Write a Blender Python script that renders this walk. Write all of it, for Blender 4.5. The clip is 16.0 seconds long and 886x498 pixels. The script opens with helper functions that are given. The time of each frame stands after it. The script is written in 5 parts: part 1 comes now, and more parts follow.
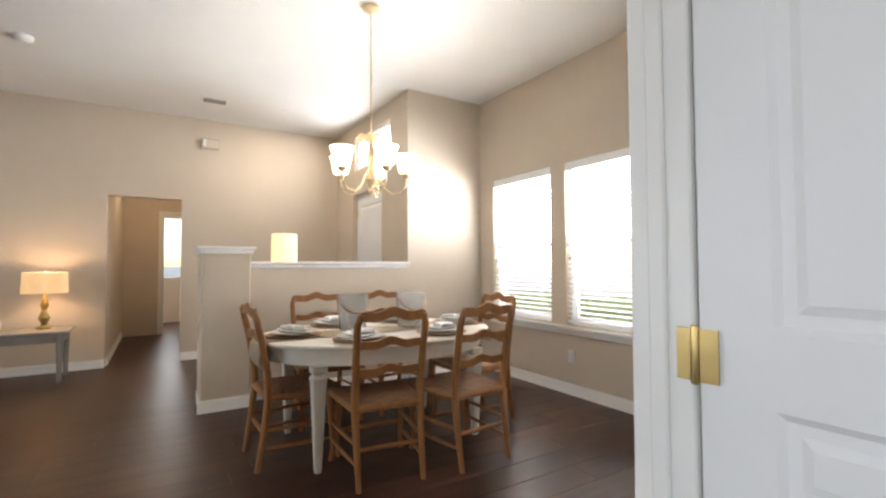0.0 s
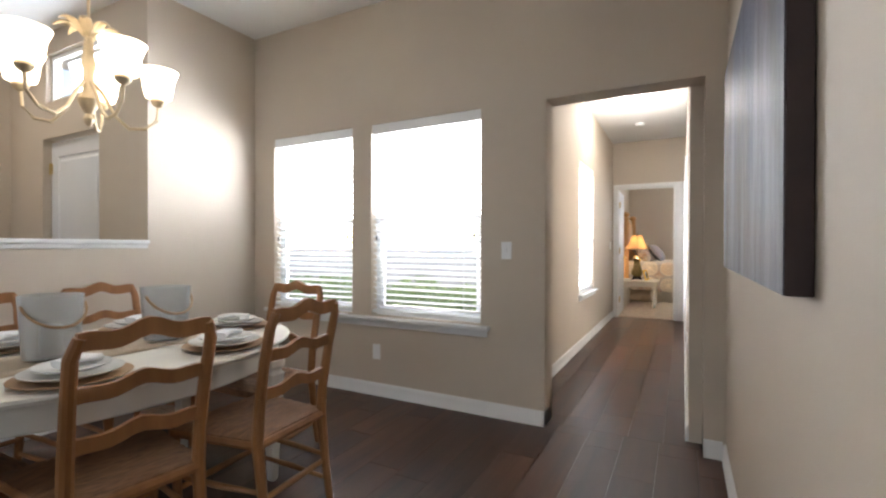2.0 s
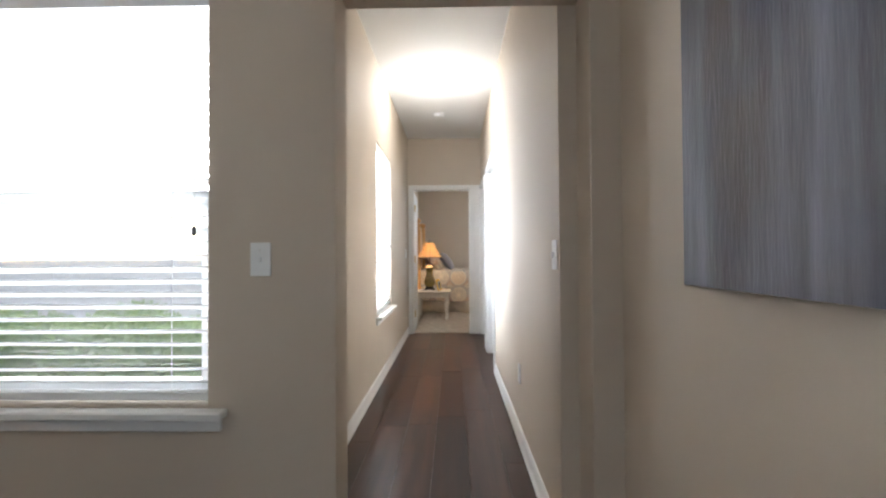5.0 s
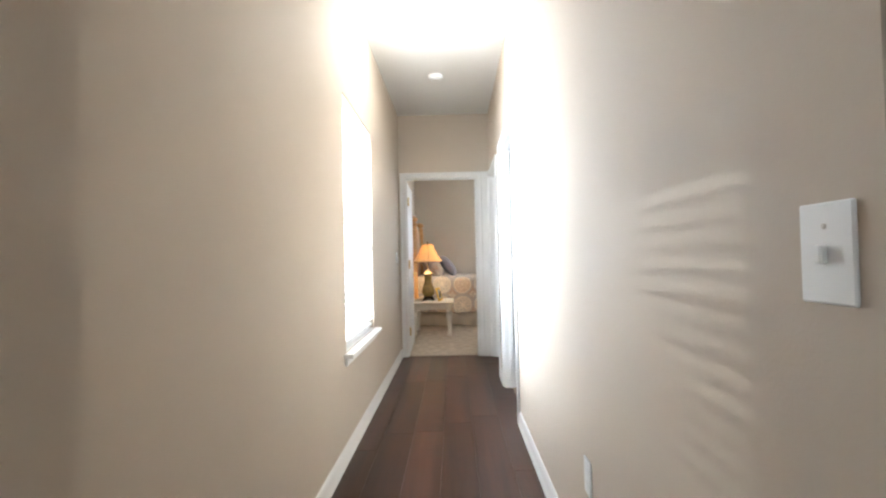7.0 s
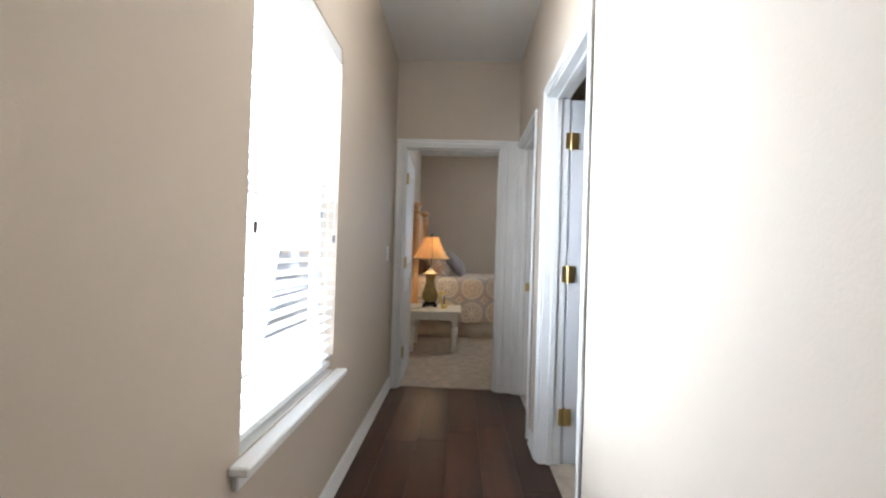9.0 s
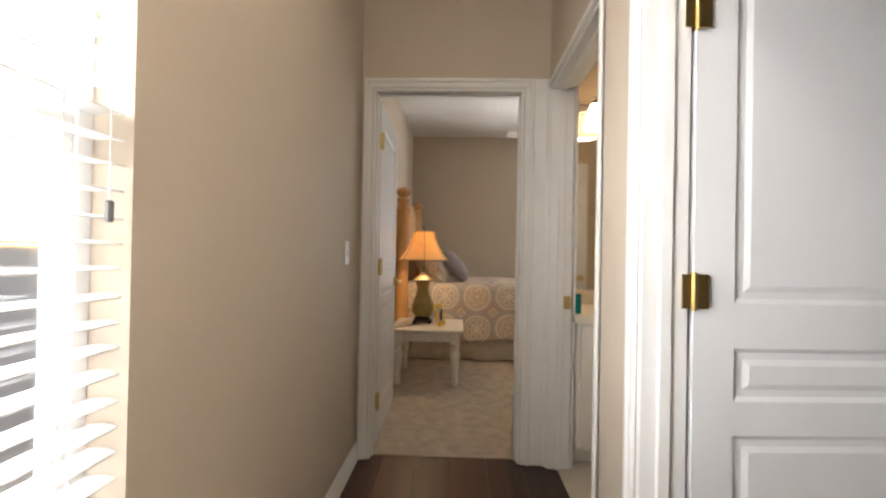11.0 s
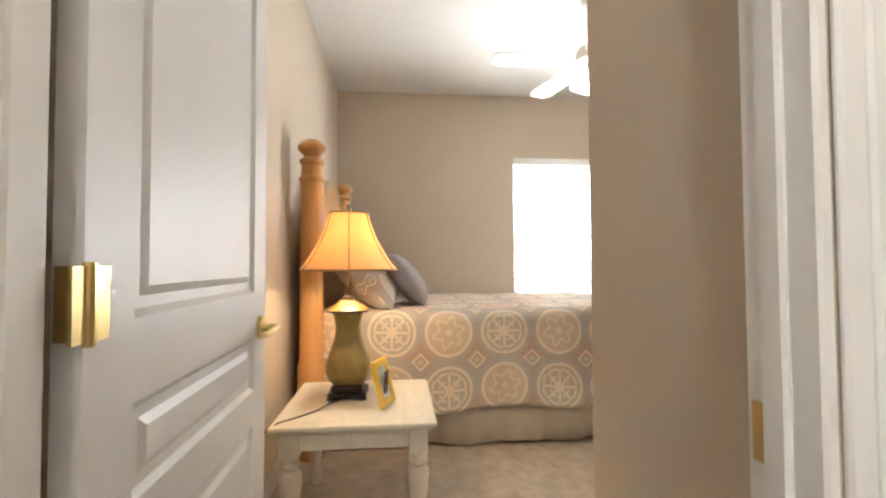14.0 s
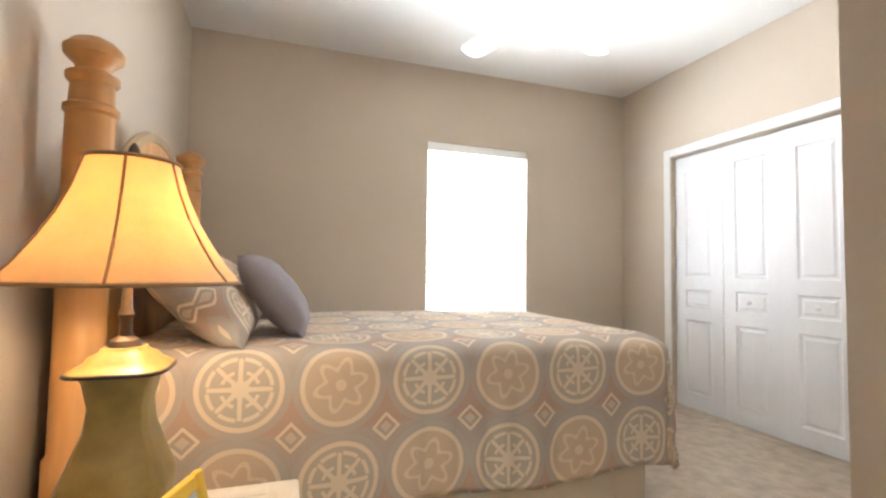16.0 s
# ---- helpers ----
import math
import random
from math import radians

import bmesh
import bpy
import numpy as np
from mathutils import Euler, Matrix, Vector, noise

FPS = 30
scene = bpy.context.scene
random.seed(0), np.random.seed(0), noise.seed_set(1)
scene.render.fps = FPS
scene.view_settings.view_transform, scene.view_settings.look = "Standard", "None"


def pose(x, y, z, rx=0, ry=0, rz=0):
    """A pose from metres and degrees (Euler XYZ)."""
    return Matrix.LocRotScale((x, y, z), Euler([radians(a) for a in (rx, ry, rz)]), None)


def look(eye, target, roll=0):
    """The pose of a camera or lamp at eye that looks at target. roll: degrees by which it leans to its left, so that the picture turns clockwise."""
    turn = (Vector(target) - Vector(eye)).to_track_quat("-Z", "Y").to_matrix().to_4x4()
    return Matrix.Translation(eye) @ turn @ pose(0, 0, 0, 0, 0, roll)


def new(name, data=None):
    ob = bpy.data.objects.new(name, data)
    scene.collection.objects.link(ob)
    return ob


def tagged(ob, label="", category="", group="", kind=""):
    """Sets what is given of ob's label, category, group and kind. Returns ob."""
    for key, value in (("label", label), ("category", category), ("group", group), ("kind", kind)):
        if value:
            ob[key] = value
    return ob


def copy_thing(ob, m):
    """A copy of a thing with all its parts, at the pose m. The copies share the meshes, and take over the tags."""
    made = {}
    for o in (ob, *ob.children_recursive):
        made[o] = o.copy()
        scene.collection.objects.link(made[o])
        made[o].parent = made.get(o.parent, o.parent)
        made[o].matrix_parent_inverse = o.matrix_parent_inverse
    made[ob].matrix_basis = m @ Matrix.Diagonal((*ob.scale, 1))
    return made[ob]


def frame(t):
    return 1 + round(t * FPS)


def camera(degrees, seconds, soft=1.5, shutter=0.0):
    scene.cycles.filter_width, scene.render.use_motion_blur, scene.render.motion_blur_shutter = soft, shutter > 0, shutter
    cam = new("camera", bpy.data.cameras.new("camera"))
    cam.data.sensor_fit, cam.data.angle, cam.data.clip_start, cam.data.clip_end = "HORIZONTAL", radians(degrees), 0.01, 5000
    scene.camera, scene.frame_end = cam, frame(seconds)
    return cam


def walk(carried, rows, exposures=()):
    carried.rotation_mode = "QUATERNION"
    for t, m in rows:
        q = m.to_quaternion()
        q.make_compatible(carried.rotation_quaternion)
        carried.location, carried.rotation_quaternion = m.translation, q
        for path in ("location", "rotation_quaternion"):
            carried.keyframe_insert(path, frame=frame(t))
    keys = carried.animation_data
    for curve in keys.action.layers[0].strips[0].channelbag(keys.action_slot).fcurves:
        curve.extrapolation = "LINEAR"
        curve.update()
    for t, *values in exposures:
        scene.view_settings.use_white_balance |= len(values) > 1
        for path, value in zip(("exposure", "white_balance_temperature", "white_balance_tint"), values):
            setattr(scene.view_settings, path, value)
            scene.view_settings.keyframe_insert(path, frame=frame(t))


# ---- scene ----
cam = camera(88.3, 16.0, soft=2.3)
PATH = [
    (0, (-0.151, 0.282, 1.137), (0.901, 1.982, 1.206), -0.2),
    (0.5, (-0.173, 0.527, 1.107), (1.097, 2.07, 1.181), -0.6),
    (1, (-0.101, 0.727, 1.094), (1.329, 2.124, 1.148), -0.8),
    (1.5, (0.012, 0.879, 1.137), (1.602, 2.092, 1.139), -0.5),
    (2, (0.1, 1.062, 1.127), (1.87, 1.994, 1.115), 0.1),
    (2.5, (0.232, 1.175, 1.143), (2.123, 1.826, 1.123), 0.9),
    (3, (0.419, 1.256, 1.133), (2.372, 1.689, 1.113), 1.3),
    (3.5, (0.631, 1.329, 1.128), (2.611, 1.606, 1.121), 1.2),
    (4, (0.859, 1.402, 1.122), (2.854, 1.542, 1.129), 0.9),
    (4.5, (1.107, 1.423, 1.109), (3.106, 1.477, 1.131), 0.1),
    (7, (2.641, 1.45, 1.112), (4.64, 1.497, 1.157), -1.2),
    (7.5, (2.968, 1.477, 1.13), (4.967, 1.502, 1.171), -0.5),
    (8, (3.322, 1.46, 1.139), (5.321, 1.511, 1.172), 0.4),
    (8.5, (3.661, 1.452, 1.158), (5.66, 1.514, 1.183), 1.1),
    (9, (4.02, 1.499, 1.16), (6.019, 1.574, 1.175), 1.8),
    (9.2, (4.151, 1.488, 1.182), (6.148, 1.597, 1.181), 1.6),
    (11.5, (5.713, 1.538, 1.133), (7.712, 1.572, 1.168), 0.5),
    (12, (6.081, 1.567, 1.119), (8.08, 1.527, 1.158), -0.1),
    (12.5, (6.447, 1.574, 1.116), (8.446, 1.536, 1.151), -0.7),
    (13, (6.802, 1.569, 1.128), (8.802, 1.553, 1.169), -0.9),
    (13.5, (7.125, 1.61, 1.135), (9.12, 1.481, 1.182), -0.5),
    (14, (7.447, 1.612, 1.106), (9.437, 1.421, 1.169), -0.3),
    (14.5, (7.739, 1.588, 1.128), (9.722, 1.338, 1.196), -0.0),
    (15, (7.992, 1.586, 1.132), (9.951, 1.191, 1.206), 0.5),
    (15.5, (8.203, 1.553, 1.127), (10.13, 1.025, 1.217), 0.6),
    (16, (8.451, 1.515, 1.114), (10.343, 0.875, 1.209), 0.9),
]
walk(cam, [(t, look(eye, target, roll)) for t, eye, target, roll in PATH],
     exposures=[(0, 1.4, 6500, 12), (1, 1.1, 6350, 11), (2, 0.93, 6000, 11), (3, 0.72, 5800, 11), (4.5, 0.67, 5800, 10), (7, 1.05, 5700, 7), (8, 0.75, 5700, 8), (9, 0.22, 5600, 9), (11.5, 0.3, 6900, 13), (12, 0.45, 6900, 13), (12.5, 0.72, 6800, 12), (13.5, 1.05, 6600, 11), (14.5, 1.2, 6400, 10), (16, 1.12, 6150, 10)])

# world, sun and daylight
world = bpy.data.worlds.new("sky")
scene.world = world
world.use_nodes = True
wn = world.node_tree
sky = wn.nodes.new("ShaderNodeTexSky")
sky.sky_type = 'NISHITA'
sky.sun_disc = False
sky.sun_elevation = radians(18)
sky.sun_rotation = radians(61)
wn.nodes["Background"].inputs[1].default_value = 0.15
wn.links.new(sky.outputs[0], wn.nodes["Background"].inputs[0])
sun = new("sun", bpy.data.lights.new("sun", 'SUN'))
sun.data.energy, sun.data.angle, sun.data.color = 1.3, radians(0.6), (1, 0.93, 0.82)
sun.matrix_world = look((8, 6, 6), (8 - 1.78, 6 - 0.97, 6 - 0.66))


def area_light(name, eye, target, sx, sy, watts, color):
    ob = new(name, bpy.data.lights.new(name, 'AREA'))
    ob.data.shape, ob.data.size, ob.data.size_y = 'RECTANGLE', sx, sy
    ob.data.energy, ob.data.color = watts, color
    ob.matrix_world = look(eye, target)
    return ob


def point_light(name, eye, watts, color, radius=0.05):
    ob = new(name, bpy.data.lights.new(name, 'POINT'))
    ob.data.energy, ob.data.color, ob.data.shadow_soft_size = watts, color, radius
    ob.location = eye
    return ob


DAY = (0.93, 0.97, 1.0)
WARM = (1.0, 0.72, 0.42)
area_light("daylight_dining_a", (3.21, 2.71, 1.62), (0, 2.71, 1.1), 0.85, 0.66, 37, DAY)
area_light("daylight_dining_b", (3.21, 3.77, 1.62), (0, 3.77, 1.1), 0.80, 0.66, 37, DAY)
area_light("daylight_hall", (5.665, 2.31, 1.34), (5.665, 0, 1.0), 0.86, 1.36, 58, DAY)
area_light("daylight_bedroom", (12.40, -0.07, 1.33), (9, -0.07, 1.0), 0.92, 1.6, 76, DAY)
# added lamp behind an assumed, unseen west window; brightens the living room
area_light("added_daylight_living", (-4.2, 3.6, 1.3), (0, 3.6, 1.2), 2.4, 2.0, 17, DAY)
# added lamp outside an unseen opening behind the start; lights the doorway side
area_light("added_daylight_first_room", (-1.86, -0.62, 1.4), (0, -0.3, 1.2), 1.5, 1.3, 11, DAY)
area_light("daylight_transom", (2.2, 5.41, 2.565), (0, 5.41, 2.0), 1.0, 0.38, 10, DAY)
# added lamp at an assumed window, so the far doorway shows bright
area_light("added_daylight_far_room", (-0.47, 10.97, 1.6), (-0.2, 9, 0.8), 1.2, 1.2, 15, (1, 0.97, 0.9))
point_light("bedside_light", (9.635, 1.85, 1.17), 7.2, (1, 0.78, 0.5), 0.03)
point_light("living_light", (-1.14, 6.33, 1.0), 3, WARM, 0.05)
point_light("foyer_lamp_light", (0.90, 5.0, 1.33), 2, (1, 0.85, 0.6), 0.05)
point_light("fan_light", (10.37, 0.31, 2.24), 4, (1, 0.88, 0.72), 0.03)
point_light("passage_light", (-0.22, 8.02, 2.38), 5, (1, 0.75, 0.48), 0.03)
point_light("hall_light", (5.66, 1.57, 2.62), 14, (1, 0.95, 0.86), 0.06)
area_light("foyer_can_light", (1.12, 5.82, 2.95), (1.12, 5.82, 0), 0.1, 0.1, 5, (1, 0.85, 0.65))


# materials
def mat(name, color, rough=0.5, metal=0.0, var=0.08, scale=6.0, bump=0.0, bscale=60.0, emit=0.0, ecolor=None, rnd=0.0, stretch=(1, 1, 1), spec=0.5, trans=0.0):
    m = bpy.data.materials.new(name)
    m.use_nodes = True
    nt = m.node_tree
    b = nt.nodes["Principled BSDF"]
    L = nt.links.new
    b.inputs["Roughness"].default_value = rough
    b.inputs["Metallic"].default_value = metal
    b.inputs["Specular IOR Level"].default_value = spec
    b.inputs["Transmission Weight"].default_value = trans
    tc = nt.nodes.new("ShaderNodeTexCoord")
    mp = nt.nodes.new("ShaderNodeMapping")
    mp.inputs["Scale"].default_value = stretch
    L(tc.outputs["Object"], mp.inputs[0])
    n1 = nt.nodes.new("ShaderNodeTexNoise")
    n1.inputs["Scale"].default_value = scale
    n1.inputs["Detail"].default_value = 6
    L(mp.outputs[0], n1.inputs["Vector"])
    ramp = nt.nodes.new("ShaderNodeMapRange")
    ramp.inputs[3].default_value, ramp.inputs[4].default_value = 1 - var, 1 + var
    ramp.inputs[1].default_value, ramp.inputs[2].default_value = 0.3, 0.7
    L(n1.outputs[0], ramp.inputs[0])
    hs = nt.nodes.new("ShaderNodeHueSaturation")
    hs.inputs["Color"].default_value = (*color, 1)
    if rnd:
        oi = nt.nodes.new("ShaderNodeObjectInfo")
        r2 = nt.nodes.new("ShaderNodeMapRange")
        r2.inputs[3].default_value, r2.inputs[4].default_value = 1 - rnd, 1 + rnd
        L(oi.outputs["Random"], r2.inputs[0])
        mu = nt.nodes.new("ShaderNodeMath")
        mu.operation = 'MULTIPLY'
        L(ramp.outputs[0], mu.inputs[0])
        L(r2.outputs[0], mu.inputs[1])
        L(mu.outputs[0], hs.inputs["Value"])
        off = nt.nodes.new("ShaderNodeMath")
        off.operation = 'MULTIPLY'
        off.inputs[1].default_value = 37.0
        L(oi.outputs["Random"], off.inputs[0])
        L(off.outputs[0], mp.inputs["Location"])
    else:
        L(ramp.outputs[0], hs.inputs["Value"])
    L(hs.outputs[0], b.inputs["Base Color"])
    rr = nt.nodes.new("ShaderNodeMapRange")
    rr.inputs[3].default_value, rr.inputs[4].default_value = max(rough - 0.07, 0.02), min(rough + 0.07, 1)
    L(n1.outputs[0], rr.inputs[0])
    L(rr.outputs[0], b.inputs["Roughness"])
    if bump:
        n2 = nt.nodes.new("ShaderNodeTexNoise")
        n2.inputs["Scale"].default_value = bscale
        n2.inputs["Detail"].default_value = 4
        L(mp.outputs[0], n2.inputs["Vector"])
        bp = nt.nodes.new("ShaderNodeBump")
        bp.inputs["Strength"].default_value = bump
        bp.inputs["Distance"].default_value = 0.004
        L(n2.outputs[0], bp.inputs["Height"])
        L(bp.outputs[0], b.inputs["Normal"])
    if emit:
        b.inputs["Emission Color"].default_value = (*(ecolor or color), 1)
        b.inputs["Emission Strength"].default_value = emit
    return m


WALL = mat("beige_wall_paint", (0.58, 0.495, 0.398), 0.7, var=0.03, scale=1.5, bump=0.12, bscale=140)
BWALL = mat("tan_bathroom_paint", (0.58, 0.47, 0.33), 0.65, var=0.03, scale=1.5, bump=0.12, bscale=140)
CEIL = mat("white_ceiling_paint", (0.80, 0.79, 0.77), 0.85, var=0.02, scale=2, bump=0.25, bscale=90)
TRIM = mat("white_trim_paint", (0.80, 0.79, 0.77), 0.35, var=0.02, scale=5, bump=0.03, bscale=40)
DOORM = mat("white_door_paint", (0.78, 0.78, 0.79), 0.38, var=0.02, scale=4, bump=0.05, bscale=50, stretch=(1, 1, 0.15))
PLANK = mat("dark_walnut_laminate", (0.062, 0.028, 0.0175), 0.36, var=0.45, scale=9, bump=0.12, bscale=45, rnd=0.3, stretch=(0.12, 1.6, 1), spec=0.3)
SUB = mat("floor_joint", (0.012, 0.007, 0.005), 0.7)
CARPET = mat("beige_carpet", (0.52, 0.44, 0.35), 0.95, var=0.17, scale=11, bump=1.0, bscale=230, spec=0.1)
TILE = mat("cream_bath_floor", (0.6, 0.55, 0.47), 0.4, var=0.08)
PINE = mat("honey_pine", (0.30, 0.13, 0.042), 0.42, var=0.22, scale=7, bump=0.1, bscale=30, stretch=(2.5, 2.5, 0.25))
PINE2 = mat("golden_pine_bed", (0.56, 0.29, 0.10), 0.42, var=0.15, scale=7, bump=0.06, bscale=30, stretch=(2.5, 2.5, 0.25))
RUSH = mat("woven_rush", (0.26, 0.135, 0.065), 0.75, var=0.35, scale=16, bump=0.8, bscale=70, stretch=(1, 5, 1))
CREAM = mat("cream_table_paint", (0.74, 0.71, 0.64), 0.42, var=0.05, scale=5, bump=0.06, bscale=30)
DISTRESS = mat("distressed_white_paint", (0.78, 0.73, 0.64), 0.5, var=0.06, scale=14, bump=0.2, bscale=30, stretch=(1, 3, 1))
LINEN = mat("linen_runner", (0.45, 0.36, 0.26), 0.9, var=0.1, bump=0.4, bscale=300)
PORC = mat("white_porcelain", (0.82, 0.82, 0.80), 0.18, var=0.02)
CHARGER = mat("brown_charger", (0.34, 0.2, 0.09), 0.4, var=0.15)
NAPKIN = mat("white_napkin", (0.8, 0.8, 0.79), 0.9, var=0.05, bump=0.3, bscale=80)
BLIND = mat("white_blind_slat", (0.86, 0.86, 0.85), 0.45, var=0.02)
VINYL = mat("white_vinyl_frame", (0.82, 0.82, 0.82), 0.35, var=0.02)
CORD = mat("dark_cord_tassel", (0.12, 0.12, 0.12), 0.5)
PLATE = mat("white_switch_plate", (0.84, 0.84, 0.83), 0.3, var=0.01)
BRASS = mat("polished_brass", (0.62, 0.47, 0.20), 0.3, metal=1.0, var=0.1)
NICKEL = mat("brushed_nickel", (0.62, 0.58, 0.53), 0.28, metal=1.0, var=0.06)
CANVAS_EDGE = mat("dark_canvas_edge", (0.05, 0.032, 0.03), 0.7, var=0.2)
CHGOLD = mat("cream_gold_metal", (0.72, 0.58, 0.38), 0.4, metal=0.3, var=0.15)
GLASSLIT = mat("lit_frosted_glass", (0.95, 0.9, 0.8), 0.4, emit=2.2, ecolor=(1, 0.82, 0.56))
GLASSW = mat("lit_white_glass", (0.95, 0.93, 0.88), 0.4, emit=5.5, ecolor=(1, 0.93, 0.8))

SHADEC = mat("lit_cream_drum_shade", (0.85, 0.76, 0.5), 0.8, emit=0.33, ecolor=(1.0, 0.80, 0.40))
SHADET = mat("lit_tan_drum_shade", (0.7, 0.5, 0.3), 0.8, emit=0.22, ecolor=(1.0, 0.60, 0.25))
OLIVE = mat("olive_gold_ceramic", (0.30, 0.22, 0.065), 0.38, var=0.25, scale=18, bump=0.15, bscale=60)
STONE = mat("cream_carved_stone", (0.42, 0.32, 0.19), 0.6, var=0.15)
BLACK = mat("black_lacquer", (0.018, 0.014, 0.012), 0.35)
BRONZE = mat("dark_bronze", (0.10, 0.07, 0.05), 0.4, metal=0.7)
YELLOW = mat("yellow_frame_paint", (0.85, 0.56, 0.07), 0.45, var=0.05)
GREYP = mat("grey_purple_fabric", (0.30, 0.275, 0.30), 0.9, var=0.1, bump=0.5, bscale=120)
SKIRT = mat("cream_bed_skirt", (0.70, 0.62, 0.51), 0.9, var=0.05, bump=0.3, bscale=90)
MARBLE = mat("cream_cultured_marble", (0.80, 0.72, 0.60), 0.2, var=0.04, scale=3)
CABW = mat("white_cabinet_paint", (0.80, 0.77, 0.70), 0.4, var=0.02)
TEAL = mat("teal_glass", (0.0, 0.14, 0.12), 0.15)
GRASSM = mat("green_grass_plant", (0.05, 0.16, 0.02), 0.7, var=0.4, scale=40)
TOWELB = mat("slate_blue_towel", (0.17, 0.23, 0.28), 0.95, var=0.15, bump=0.8, bscale=150)
TOWELW = mat("white_towel", (0.8, 0.78, 0.72), 0.95, var=0.05, bump=0.6, bscale=150)
MIRROR = mat("mirror_silver", (0.93, 0.93, 0.93), 0.01, metal=1.0, var=0.0)
GLASS = mat("window_glass", (1, 1, 1), 0.0, var=0.0, trans=1.0)
# ground cover unknown; the pale colour stands in for overexposed glare outdoors
PALE_GROUND = mat("pale_glare_ground", (0.44, 0.42, 0.38), 0.9, var=0.15, scale=3, bump=0.2, bscale=40)
GREYTABLE = mat("grey_washed_wood", (0.30, 0.27, 0.24), 0.6, var=0.15)
BASKETM = mat("brown_wicker", (0.20, 0.10, 0.04), 0.8, var=0.4, scale=40, bump=0.8, bscale=90)
STUCCO = mat("beige_stucco", (0.6, 0.53, 0.42), 0.9, var=0.05, bump=0.5, bscale=80)
FANW = mat("white_fan_paint", (0.80, 0.78, 0.74), 0.4, var=0.02)
PAPER = mat("pale_print", (0.66, 0.72, 0.78), 0.5, var=0.25, scale=20)


def shade_material(name, color, glow):
    """Lampshade cloth that lets the light of its bulb through."""
    m = mat(name, color, 0.8, var=0.08, scale=30, bump=0.2, bscale=200)
    nt = m.node_tree
    tr = nt.nodes.new("ShaderNodeBsdfTranslucent")
    tr.inputs[0].default_value = (*glow, 1)
    add = nt.nodes.new("ShaderNodeAddShader")
    nt.links.new(nt.nodes["Principled BSDF"].outputs[0], add.inputs[0])
    nt.links.new(tr.outputs[0], add.inputs[1])
    nt.links.new(add.outputs[0], nt.nodes["Material Output"].inputs[0])
    return m


LEAF = shade_material("hedge_leaf", (0.10, 0.14, 0.06), (0.12, 0.17, 0.06))
SHADEY = shade_material("amber_shade_cloth", (0.56, 0.40, 0.22), (0.33, 0.245, 0.13))
BATHGLASS = mat("lit_bath_glass", (0.95, 0.92, 0.85), 0.4, emit=8.0, ecolor=(1, 0.80, 0.55))


class Graph:
    """A short way to write node sums."""

    def __init__(self, m):
        self.nt = m.node_tree

    def put(self, s, v):
        if isinstance(v, (int, float)):
            s.default_value = v
        else:
            self.nt.links.new(v, s)

    def op(self, kind, a, b=0.0):
        n = self.nt.nodes.new("ShaderNodeMath")
        n.operation = kind
        self.put(n.inputs[0], a)
        self.put(n.inputs[1], b)
        return n.outputs[0]

    def mix(self, f, a, b):
        n = self.nt.nodes.new("ShaderNodeMix")
        n.data_type = 'RGBA'
        self.put(n.inputs[0], f)
        for s, v in ((n.inputs[6], a), (n.inputs[7], b)):
            if isinstance(v, tuple):
                s.default_value = (*v, 1)
            else:
                self.nt.links.new(v, s)
        return n.outputs[2]


